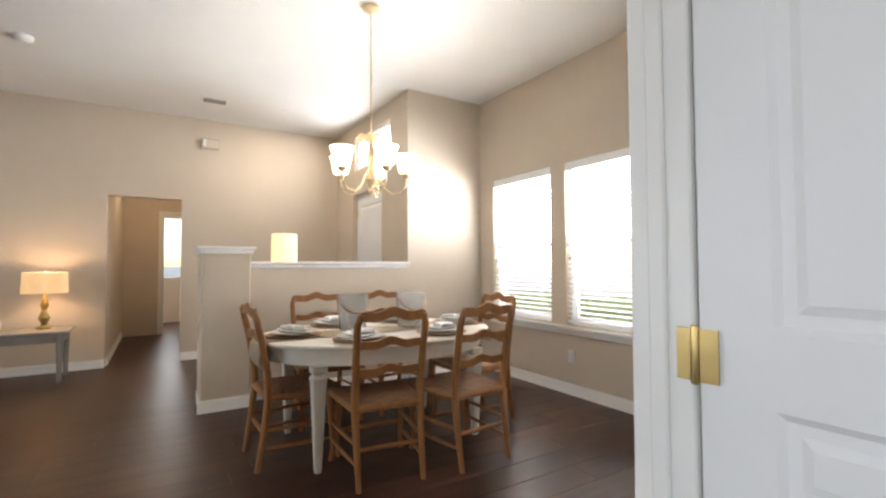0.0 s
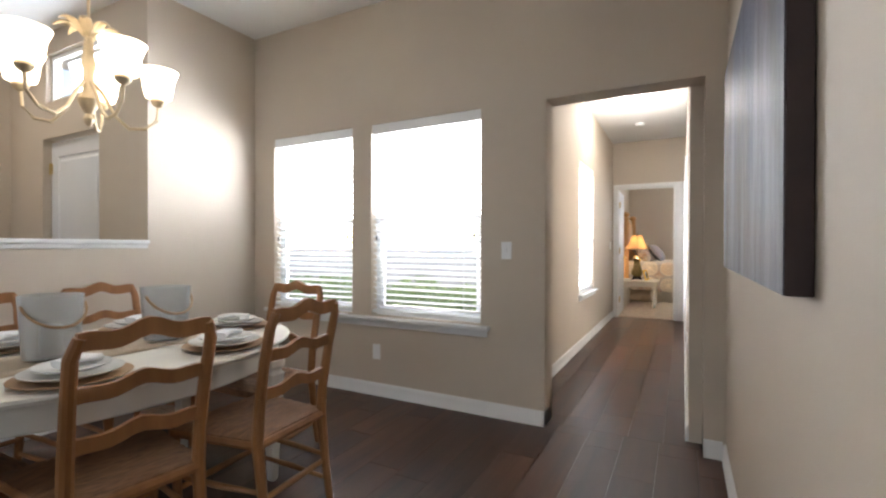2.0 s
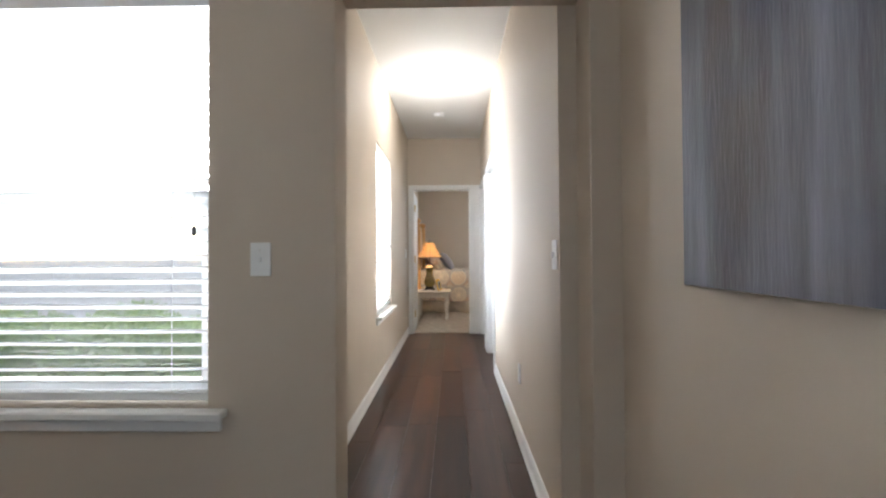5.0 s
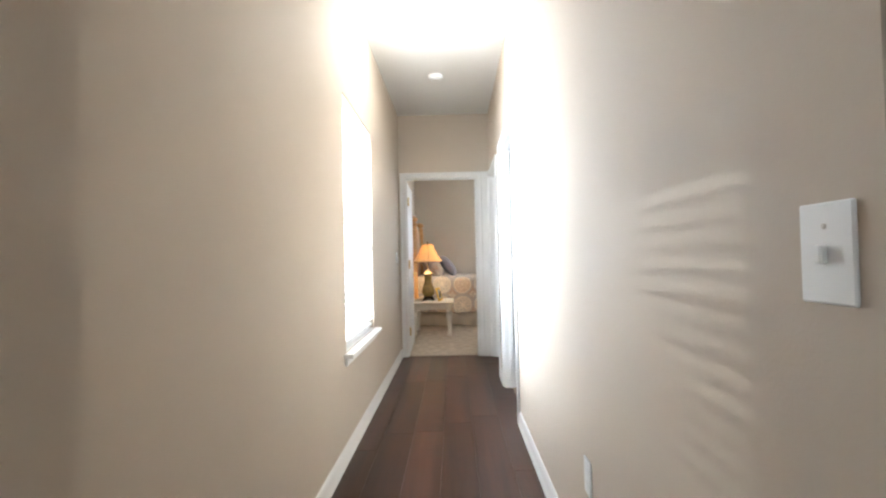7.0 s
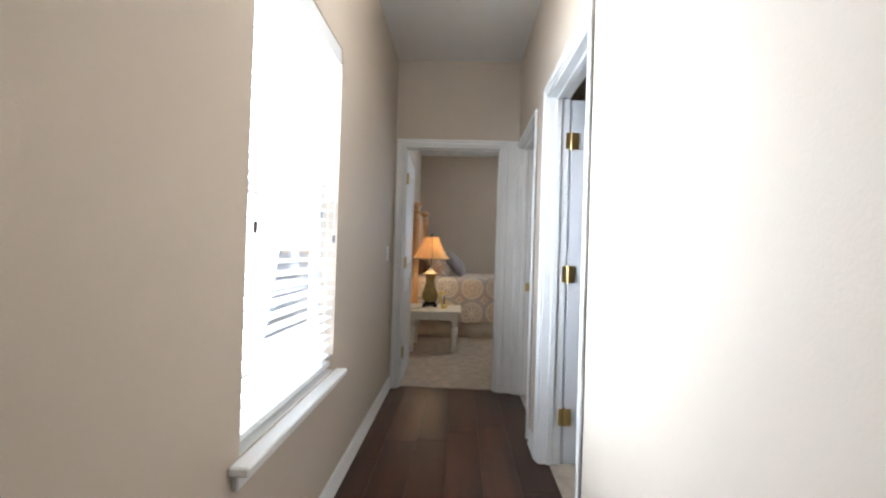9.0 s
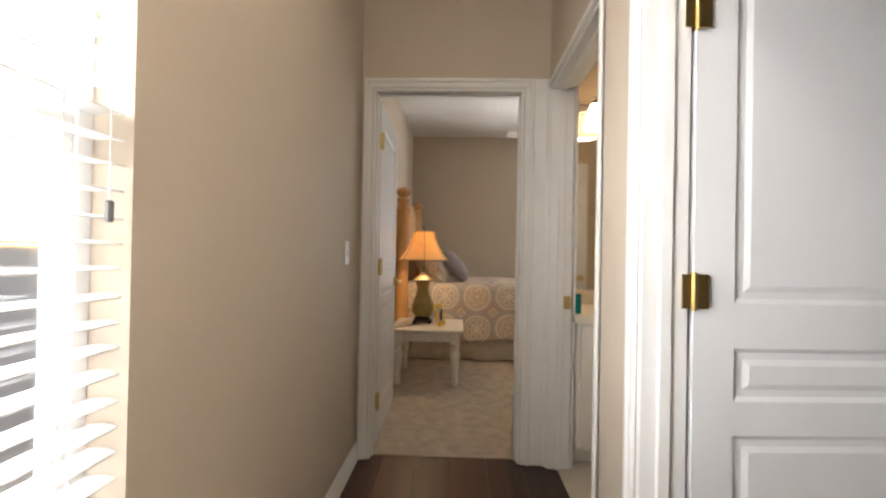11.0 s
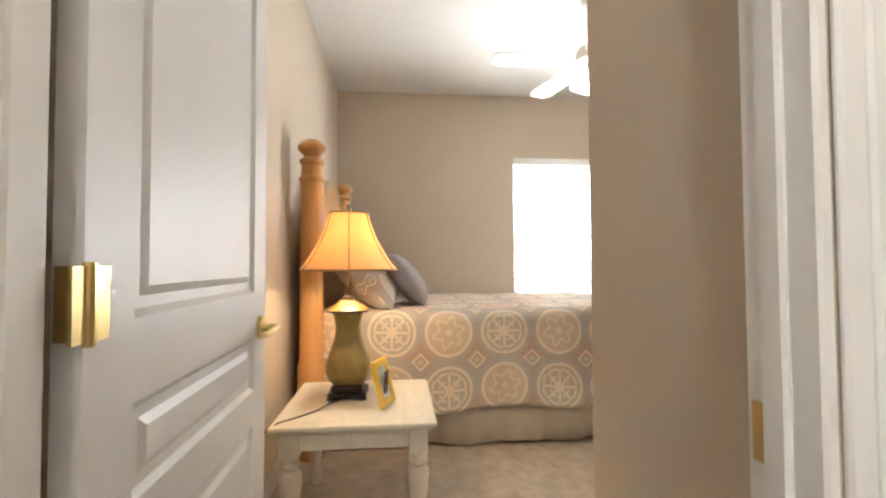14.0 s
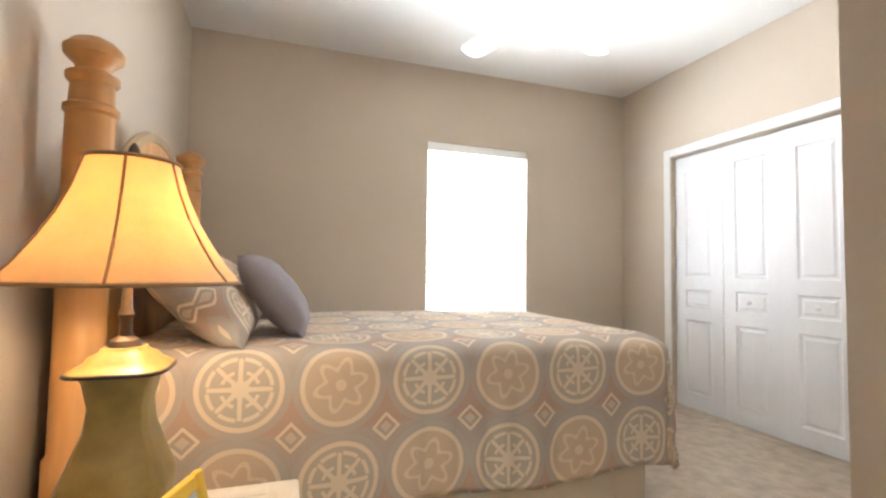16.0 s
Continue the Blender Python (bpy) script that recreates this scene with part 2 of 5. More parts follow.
def spread_material():
    """Taupe quilt print: rows of cream medallions in two kinds, with diamonds between them."""
    m = mat("medallion_print", (0.4, 0.32, 0.26), 0.9, bump=0.35, bscale=130)
    g = Graph(m)
    uv = m.node_tree.nodes.new("ShaderNodeUVMap")
    sp = m.node_tree.nodes.new("ShaderNodeSeparateXYZ")
    g.nt.links.new(uv.outputs[0], sp.inputs[0])
    u, v = g.op('ADD', sp.outputs[0], 40.0), g.op('ADD', sp.outputs[1], 40.0)
    fu, fv = g.op('SUBTRACT', g.op('FRACT', u), 0.5), g.op('SUBTRACT', g.op('FRACT', v), 0.5)
    r = g.op('SQRT', g.op('ADD', g.op('MULTIPLY', fu, fu), g.op('MULTIPLY', fv, fv)))
    ang = g.op('ARCTAN2', fv, fu)
    cell = g.op('MODULO', g.op('ADD', g.op('FLOOR', u), g.op('FLOOR', v)), 2.0)

    def band(x, lo, hi):
        return g.op('MULTIPLY', g.op('GREATER_THAN', x, lo), g.op('LESS_THAN', x, hi))
    ring = g.op('MAXIMUM', band(r, 0.375, 0.425), g.op('MULTIPLY', band(r, 0.27, 0.30), 0.0))
    s8 = g.op('ABSOLUTE', g.op('SINE', g.op('MULTIPLY', ang, 4.0)))
    s4 = g.op('ABSOLUTE', g.op('SINE', g.op('MULTIPLY', ang, 2.0)))
    rays = g.op('MULTIPLY', g.op('LESS_THAN', s8, g.op('DIVIDE', 0.085, g.op('MAXIMUM', r, 0.03))), g.op('LESS_THAN', r, 0.31))
    hooks = g.op('MULTIPLY', band(r, 0.285, 0.325), g.op('GREATER_THAN', s8, 0.45))
    hooks2 = g.op('MULTIPLY', band(r, 0.16, 0.195), g.op('GREATER_THAN', s4, 0.6))
    kind_a = g.op('MAXIMUM', rays, g.op('MAXIMUM', hooks, hooks2))
    petal = g.op('ADD', 0.22, g.op('MULTIPLY', g.op('SINE', g.op('MULTIPLY', ang, 6.0)), 0.055))
    d = g.op('ABSOLUTE', g.op('SUBTRACT', r, petal))
    kind_b = g.op('MAXIMUM', g.op('LESS_THAN', d, 0.026), g.op('LESS_THAN', r, 0.06))
    hi = g.op('ADD', g.op('MULTIPLY', kind_a, g.op('SUBTRACT', 1.0, cell)), g.op('MULTIPLY', g.op('MULTIPLY', kind_b, cell), 0.75))
    inside = g.op('LESS_THAN', r, 0.40)
    gu = g.op('SUBTRACT', g.op('FRACT', g.op('ADD', u, 0.5)), 0.5)
    gv = g.op('SUBTRACT', g.op('FRACT', g.op('ADD', v, 0.5)), 0.5)
    dia = g.op('ADD', g.op('ABSOLUTE', gu), g.op('ABSOLUTE', gv))
    diam = g.op('MAXIMUM', band(dia, 0.115, 0.16), g.op('MULTIPLY', g.op('LESS_THAN', dia, 0.065), 0.5))
    nz = m.node_tree.nodes.new("ShaderNodeTexNoise")
    nz.inputs["Scale"].default_value = 2.2
    g.nt.links.new(uv.outputs[0], nz.inputs["Vector"])
    blot = g.op('GREATER_THAN', g.op('SINE', g.op('MULTIPLY', v, 6.2832)), -0.2)
    halo = g.op('MULTIPLY', band(r, 0.425, 0.5), 0.7)
    base = g.mix(g.op('MULTIPLY', blot, 0.75), (0.50, 0.36, 0.285), (0.45, 0.415, 0.385))
    base = g.mix(halo, base, (0.48, 0.45, 0.42))
    field = g.mix(cell, (0.52, 0.46, 0.39), (0.62, 0.49, 0.37))
    c = g.mix(inside, base, field)
    cream = g.op('MINIMUM', g.op('MAXIMUM', g.op('MAXIMUM', ring, g.op('MULTIPLY', hi, inside)), diam), 1.0)
    c = g.mix(g.op('MULTIPLY', cream, 0.9), c, (0.80, 0.69, 0.55))
    bs = m.node_tree.nodes["Principled BSDF"]
    g.nt.links.new(c, bs.inputs["Base Color"])
    return m


def chevron_material():
    m = mat("chevron_curtain", (0.8, 0.8, 0.78), 0.9, bump=0.2)
    g = Graph(m)
    uv = m.node_tree.nodes.new("ShaderNodeUVMap")
    sp = m.node_tree.nodes.new("ShaderNodeSeparateXYZ")
    g.nt.links.new(uv.outputs[0], sp.inputs[0])
    zig = g.op('MULTIPLY', g.op('ABSOLUTE', g.op('SUBTRACT', g.op('FRACT', g.op('MULTIPLY', sp.outputs[0], 7.0)), 0.5)), 0.16)
    k = g.op('GREATER_THAN', g.op('FRACT', g.op('MULTIPLY', g.op('ADD', sp.outputs[1], zig), 10.0)), 0.5)
    c = g.mix(k, (0.78, 0.77, 0.75), (0.16, 0.14, 0.135))
    g.nt.links.new(c, m.node_tree.nodes["Principled BSDF"].inputs["Base Color"])
    return m


def painting_material():
    """Abstract canvas: downward grey, blue and brown streaks, paler at the bottom."""
    m = mat("abstract_streaks", (0.2, 0.2, 0.24), 0.5, bump=0.5, bscale=60, stretch=(3, 1, 0.3))
    g = Graph(m)
    tc = m.node_tree.nodes.new("ShaderNodeTexCoord")

    def streak(sx, sz, detail):
        mp = m.node_tree.nodes.new("ShaderNodeMapping")
        mp.inputs["Scale"].default_value = (sx, 1, sz)
        g.nt.links.new(tc.outputs["Object"], mp.inputs[0])
        n = m.node_tree.nodes.new("ShaderNodeTexNoise")
        n.inputs["Scale"].default_value, n.inputs["Detail"].default_value = 1.0, detail
        g.nt.links.new(mp.outputs[0], n.inputs["Vector"])
        return n.outputs[0]
    a, b2, c2 = streak(9, 1.1, 9), streak(3.0, 2.2, 5), streak(30, 2.5, 4)
    sp = m.node_tree.nodes.new("ShaderNodeSeparateXYZ")
    g.nt.links.new(tc.outputs["Object"], sp.inputs[0])
    low = g.op('SUBTRACT', 0.52, g.op('MULTIPLY', sp.outputs[2], 0.85))
    v = g.op('ADD', g.op('ADD', g.op('MULTIPLY', g.op('SUBTRACT', a, 0.5), 2.6), g.op('MULTIPLY', g.op('SUBTRACT', c2, 0.5), 1.1)), low)
    v = g.op('MINIMUM', g.op('MAXIMUM', v, 0.0), 1.0)
    dark = g.mix(g.op('MINIMUM', g.op('MAXIMUM', g.op('MULTIPLY', g.op('SUBTRACT', b2, 0.38), 4.0), 0.0), 1.0), (0.045, 0.05, 0.085), (0.075, 0.055, 0.048))
    g.nt.links.new(g.mix(v, dark, (0.19, 0.19, 0.225)), m.node_tree.nodes["Principled BSDF"].inputs["Base Color"])
    return m


SPREAD, CHEVRON, PAINTING = spread_material(), chevron_material(), painting_material()


# building helpers
def bm_box(bm, x0, y0, z0, x1, y1, z1, bevel=0.0, segs=1):
    r = bmesh.ops.create_cube(bm, size=1.0)
    bmesh.ops.transform(bm, matrix=Matrix.Translation(((x0 + x1) / 2, (y0 + y1) / 2, (z0 + z1) / 2)) @ Matrix.Diagonal((abs(x1 - x0), abs(y1 - y0), abs(z1 - z0), 1)), verts=r["verts"])
    if bevel:
        es = list({e for v in r["verts"] for e in v.link_edges})
        bmesh.ops.bevel(bm, geom=es, offset=bevel, segments=segs, affect='EDGES', profile=0.5)
    return bm


def box(x0, y0, z0, x1, y1, z1, bevel=0.003, segs=1):
    return bm_box(bmesh.new(), x0, y0, z0, x1, y1, z1, bevel, segs)


def lathe(profile, n=24, cx=0, cy=0, square=False, bm=None, caps=True):
    """A turned body from (radius, height) steps; square: four-sided with rounded corners."""
    bm = bm or bmesh.new()
    rings = []
    for r, z in profile:
        ring = []
        for i in range(n):
            a = 2 * math.pi * i / n
            k = r
            if square:
                k = r / (abs(math.cos(a)) ** 5 + abs(math.sin(a)) ** 5) ** 0.2
            ring.append(bm.verts.new((cx + k * math.cos(a), cy + k * math.sin(a), z)))
        rings.append(ring)
    for p, q in zip(rings, rings[1:]):
        for i in range(n):
            bm.faces.new((p[i], p[(i + 1) % n], q[(i + 1) % n], q[i]))
    if caps and profile[0][0] > 0.004:
        bm.faces.new(rings[0][::-1])
    if caps and profile[-1][0] > 0.004:
        bm.faces.new(rings[-1])
    return bm


def tube(points, radius, n=8, bm=None):
    """A round bar along points; radius: one number or one for each point."""
    bm = bm or bmesh.new()
    ps = [Vector(p) for p in points]
    rs = radius if isinstance(radius, (list, tuple)) else [radius] * len(ps)
    rings = []
    for i, p in enumerate(ps):
        d = (ps[min(i + 1, len(ps) - 1)] - ps[max(i - 1, 0)]).normalized()
        up = Vector((0, 0, 1)) if abs(d.z) < 0.9 else Vector((0, 1, 0))
        s = d.cross(up).normalized()
        t = s.cross(d)
        rings.append([bm.verts.new(p + rs[i] * (math.cos(2 * math.pi * k / n) * s + math.sin(2 * math.pi * k / n) * t)) for k in range(n)])
    for p, q in zip(rings, rings[1:]):
        for k in range(n):
            bm.faces.new((p[k], q[k], q[(k + 1) % n], p[(k + 1) % n]))
    bm.faces.new(rings[0])
    bm.faces.new(rings[-1][::-1])
    return bm


def prism(outline, y0, y1, bm=None):
    """A plate with an outline in x and z and a depth in y."""
    bm = bm or bmesh.new()
    a = [bm.verts.new((x, y0, z)) for x, z in outline]
    b = [bm.verts.new((x, y1, z)) for x, z in outline]
    n = len(a)
    bm.faces.new(a)
    bm.faces.new(b[::-1])
    for i in range(n):
        bm.faces.new((a[i], b[i], b[(i + 1) % n], a[(i + 1) % n]))
    return bm


def sized(x, y, z):
    """A matrix that gives a thing its own width, depth and height."""
    return Matrix.Diagonal((x, y, z, 1))


def mesh_of(name, bm, material, smooth=None):
    bmesh.ops.recalc_face_normals(bm, faces=bm.faces)
    me = bpy.data.meshes.new(name)
    bm.to_mesh(me)
    bm.free()
    me.materials.append(material)
    me.shade_smooth()
    me.set_sharp_from_angle(angle=radians(smooth if smooth is not None else 35))
    return me


def part(name, bm, material, parent, label="", m=None, smooth=None):
    ob = new(name, mesh_of(name, bm, material, smooth))
    ob.parent = parent
    if m is not None:
        ob.matrix_basis = m
    return tagged(ob, label)


def shared(name, me, parent, m):
    ob = new(name, me)
    ob.parent, ob.matrix_basis = parent, m
    return ob


def thing(name, label, category, group="", m=None):
    ob = new(name)
    if m is not None:
        ob.matrix_basis = m
    return tagged(ob, label, category, group)


def solo(name, bm, material, label, category, group="", m=None, kind="", smooth=None):
    ob = new(name, mesh_of(name, bm, material, smooth))
    if m is not None:
        ob.matrix_basis = m
    return tagged(ob, label, category, group, kind)


def structure(name, bm, material, label, category, smooth=None):
    return solo(name, bm, material, label, category, kind="structure", smooth=smooth)


def wall_bm(axis, u0, u1, p0, p1, z0, z1, holes=()):
    """A wall along axis from u0 to u1, its faces at p0 and p1, with holes (u0, u1, z0, z1) through it."""
    us = sorted({u0, u1, *[h[0] for h in holes], *[h[1] for h in holes]})
    zs = sorted({z0, z1, *[h[2] for h in holes], *[h[3] for h in holes]})

    def solid(i, j):
        if i < 0 or j < 0 or i >= len(us) - 1 or j >= len(zs) - 1:
            return False
        u, z = (us[i] + us[i + 1]) / 2, (zs[j] + zs[j + 1]) / 2
        return not any(h[0] < u < h[1] and h[2] < z < h[3] for h in holes)
    bm = bmesh.new()

    def quad(*ps):
        bm.faces.new([bm.verts.new((u, p, z) if axis == "x" else (p, u, z)) for u, p, z in ps])
    for i in range(len(us) - 1):
        for j in range(len(zs) - 1):
            if not solid(i, j):
                continue
            a, b, c, d = us[i], us[i + 1], zs[j], zs[j + 1]
            for p in (p0, p1):
                quad((a, p, c), (b, p, c), (b, p, d), (a, p, d))
            for ok, u in ((solid(i - 1, j), a), (solid(i + 1, j), b)):
                if not ok:
                    quad((u, p0, c), (u, p1, c), (u, p1, d), (u, p0, d))
            for ok, z in ((solid(i, j - 1), c), (solid(i, j + 1), d)):
                if not ok:
                    quad((a, p0, z), (b, p0, z), (b, p1, z), (a, p1, z))
    bmesh.ops.remove_doubles(bm, verts=bm.verts, dist=1e-5)
    return bm


def wall(name, label, material, *a, **k):
    return structure(name, wall_bm(*a, **k), material, label, "wall", smooth=20)


# setting: walls
CD, CH, CB = 2.96, 2.78, 2.88  # ceilings: dining, hall, bedroom
BP = "beige painted drywall "
wall("wall_dining_east", BP + "wall with two windows and a hall opening", WALL, "y", 0.86, 4.44, 2.92, 3.09, 0, CD, holes=((0.962, 1.825, 0, 2.045), (2.26, 3.165, 0.60, 2.05), (3.345, 4.20, 0.60, 2.05)))
wall("wall_dining_south", BP + "wall behind the abstract canvas", WALL, "x", -4.0, 3.09, 0.74, 0.86, 0, CD, holes=((-0.62, 0.655, 0, 2.06),))
wall("wall_dining_north", BP + "wall beside the foyer opening", WALL, "x", 2.0, 3.09, 4.44, 4.56, 0, CD)
wall("wall_foyer_east", BP + "foyer wall with entry door and transom", WALL, "y", 4.56, 6.77, 2.0, 2.12, 0, CD, holes=((5.09, 6.01, 0, 2.05), (4.87, 5.95, 2.36, 2.77)))
wall("wall_living_north", BP + "wall with an opening into a far passage", WALL, "x", -4.0, 2.12, 6.65, 6.77, 0, CD, holes=((-0.67, 0.06, 0, 1.94),))
# the window hole is assumed, out of view, to let the added lamp in
wall("wall_living_west", BP + "wall with an unseen window opening added for daylight", WALL, "y", 0.86, 6.65, -4.12, -4.0, 0, CD, holes=((2.3, 4.9, 0.3, 2.1),))
wall("wall_passage_west", BP + "wall of the far passage", WALL, "y", 6.77, 9.22, -0.79, -0.67, 0, 2.5)
wall("wall_passage_east", BP + "wall of the far passage", WALL, "y", 6.77, 9.22, 0.63, 0.75, 0, 2.5)
wall("wall_passage_north", BP + "wall with a doorway to a bright room", WALL, "x", -0.79, 0.75, 9.22, 9.34, 0, 2.5, holes=((-0.12, 0.50, 0, 1.98),))
wall("wall_hall_north", BP + "hall wall with one window", WALL, "x", 3.09, 7.975, 2.07, 2.19, 0, CH, holes=((5.22, 6.11, 0.60, 2.085),))
wall("wall_bedroom_north", BP + "wall behind the headboard", WALL, "x", 7.975, 12.28, 2.24, 2.36, 0, CB)
wall("wall_bedroom_return", BP + "short return beside the bedroom door", WALL, "y", 2.07, 2.36, 7.875, 7.975, 0, CB)
wall("wall_hall_south", BP + "hall wall with two doorways", WALL, "x", 3.09, 7.875, 0.91, 1.03, 0, CH, holes=((5.77, 6.59, 0, 2.05), (6.96, 7.835, 0, 2.05)))
wall("wall_hall_end", BP + "wall with the bedroom doorway", WALL, "y", 0.91, 2.07, 7.875, 7.975, 0, CB, holes=((1.18, 1.995, 0, 2.05),))
wall("wall_bedroom_entry", BP + "wall beside the bedroom entry", WALL, "x", 7.975, 8.71, 0.91, 1.065, 0, CB)
wall("wall_bedroom_west", BP + "wall between bedroom and bathroom", WALL, "y", -1.70, 0.91, 8.60, 8.71, 0, CB)
wall("wall_bedroom_south", BP + "wall with a wide closet opening", WALL, "x", 8.60, 12.28, -1.74, -1.62, 0, CB, holes=((9.75, 11.55, 0, 2.13),))
wall("wall_bedroom_east", BP + "bedroom wall with one window", WALL, "y", -1.74, 2.24, 12.16, 12.28, 0, CB, holes=((-0.545, 0.41, 0.5, 2.225),))
wall("wall_bath_east", "tan painted bathroom wall behind the mirror", BWALL, "y", -1.79, 0.91, 8.40, 8.52, 0, CB)
wall("wall_bath_west", "tan painted bathroom wall with a towel bar", BWALL, "y", -1.79, 0.904, 6.78, 6.90, 0, CB)
wall("wall_bath_south", "white tub surround wall", CABW, "x", 6.78, 8.52, -1.91, -1.79, 0, CB)
wall("wall_bath_north", "tan painted strip above the bathroom door", BWALL, "x", 6.90, 8.40, 0.90, 0.908, 0, CB, holes=((6.90, 7.876, 0, 2.09),))
wall("wall_side_room_west", BP + "wall of the side room", WALL, "y", -1.79, 0.91, 4.6, 4.72, 0, CB)
wall("wall_side_room_south", BP + "wall of the side room", WALL, "x", 4.6, 6.78, -1.91, -1.79, 0, CB)
# unseen wall; its opening is assumed, for the added first-room lamp
wall("wall_start_west", BP + "wall of the first room", WALL, "y", -2.12, 0.74, -1.8, -1.68, 0, 2.6, holes=((-1.42, 0.18, 0.7, 2.1),))
wall("wall_start_east", BP + "wall of the first room", WALL, "y", -2.12, 0.74, 1.75, 1.87, 0, 2.6)
wall("wall_start_south", BP + "wall of the first room", WALL, "x", -1.8, 1.87, -2.24, -2.12, 0, 2.6)
wall("wall_far_room_west", "pale wall of the far bright room", WALL, "y", 9.34, 11.22, -1.5, -1.38, 0, 2.5)
wall("wall_far_room_east", "pale wall of the far bright room", WALL, "y", 9.34, 11.22, 1.4, 1.52, 0, 2.5)
# made-up window hole, unseen, where the far room's added lamp shines in
wall("wall_far_room_north", "pale wall with an unseen window opening added for light", WALL, "x", -1.5, 1.52, 11.02, 11.14, 0, 2.5, holes=((-1.0, 0.3, 0.9, 2.1),))
wall("wall_closet_back", "white wall at the back of the closet", CEIL, "x", 9.5, 11.8, -2.37, -2.27, 0, CB)

# setting: ceilings and base floors
structure("ceiling_living", box(-4.12, 0.74, CD, 3.09, 6.77, CD + 0.1, 0), CEIL, "white flat painted drywall ceiling", "ceiling")
structure("ceiling_hall", box(3.09, 0.91, CH, 7.875, 2.19, CH + 0.1, 0), CEIL, "white flat painted hall ceiling", "ceiling")
structure("ceiling_bedroom", box(7.875, -2.4, CB, 12.28, 2.36, CB + 0.1, 0), CEIL, "white flat painted bedroom ceiling", "ceiling")
structure("ceiling_bath", box(4.6, -1.91, CB, 7.875, 0.91, CB + 0.1, 0), CEIL, "white painted bathroom ceiling", "ceiling")
structure("ceiling_start", box(-1.8, -2.24, 2.6, 1.87, 0.74, 2.7, 0), CEIL, "white painted ceiling of the first room", "ceiling")
structure("ceiling_passage", box(-1.5, 6.77, 2.5, 1.52, 11.14, 2.6, 0), CEIL, "white painted passage ceiling", "ceiling")
FLOOR = structure("floor", bm_box(bm_box(bm_box(box(-4.12, 0.74, -0.12, 3.09, 6.77, -0.011, 0), 3.09, 0.91, -0.12, 7.93, 2.19, -0.011), -1.8, -2.24, -0.12, 1.87, 0.74, -0.011), -1.5, 6.77, -0.12, 1.52, 11.14, -0.011), SUB, "dark walnut laminate plank floor", "floor")
structure("floor_carpet", box(7.93, -2.37, -0.1, 12.2, 2.3, 0.006, 0), CARPET, "mottled beige cut-pile carpet", "carpet")
structure("floor_bath", box(6.90, -1.79, -0.005, 8.40, 0.97, 0.004, 0), TILE, "cream sheet vinyl bathroom floor", "floor")
structure("floor_side_room", box(4.72, -1.79, -0.01, 6.78, 0.97, 0.004, 0), CARPET, "beige carpet in the side room", "carpet")
# outdoor ground of unknown cover, its glare put into the pale colour
structure("ground", box(-600, -600, -0.4, 600, 600, -0.3, 0), PALE_GROUND, "ground outside the house, coloured pale to imitate outdoor glare", "ground")


# baseboards and casings
def base_profile(length):
    """A baseboard along +x from 0, its back at y 0 and its face towards -y."""
    pts = [(0, 0), (-0.018, 0), (-0.018, 0.012), (-0.014, 0.016), (-0.014, 0.07), (-0.009, 0.088), (-0.004, 0.095), (0, 0.095)]
    bm = bmesh.new()
    a = [bm.verts.new((0, y, z)) for y, z in pts]
    b = [bm.verts.new((length, y, z)) for y, z in pts]
    for i in range(len(pts)):
        j = (i + 1) % len(pts)
        bm.faces.new((a[i], a[j], b[j], b[i]))
    bm.faces.new(a[::-1])
    bm.faces.new(b)
    return bm


def baseboard(x, y, turn, length):
    structure("baseboard", base_profile(length), TRIM, "white painted wooden baseboard", "baseboard", smooth=50).matrix_basis = pose(x, y, 0, 0, 0, turn)


for x, y, turn, length in (
    (2.92, 4.425, -90, 2.60), (2.92, 0.962, -90, 0.09), (2.02, 4.44, 0, 0.89), (0.48, 4.44, 0, 1.52),
    (0.102, 4.28, 0, 0.40), (0.116, 4.28, 90, 0.36), (2.9, 0.86, 180, 2.20),
    (3.09, 2.07, 0, 4.78), (5.70, 1.03, 180, 2.61), (6.865, 1.03, 180, 0.22), (3.09, 1.825, 180, 0.188), (2.902, 0.962, 0, 0.188),
    (-4.0, 6.65, 0, 3.33), (0.06, 6.65, 0, 1.92), (-0.67, 6.77, 90, 2.4),
    (12.16, 2.22, -90, 3.8), (8.86, 2.24, 0, 3.28), (8.71, 1.065, 180, 0.72), (8.71, -1.60, 90, 2.65), (12.14, -1.62, 180, 0.52)):
    if length > 0:
        baseboard(x, y, turn, length)


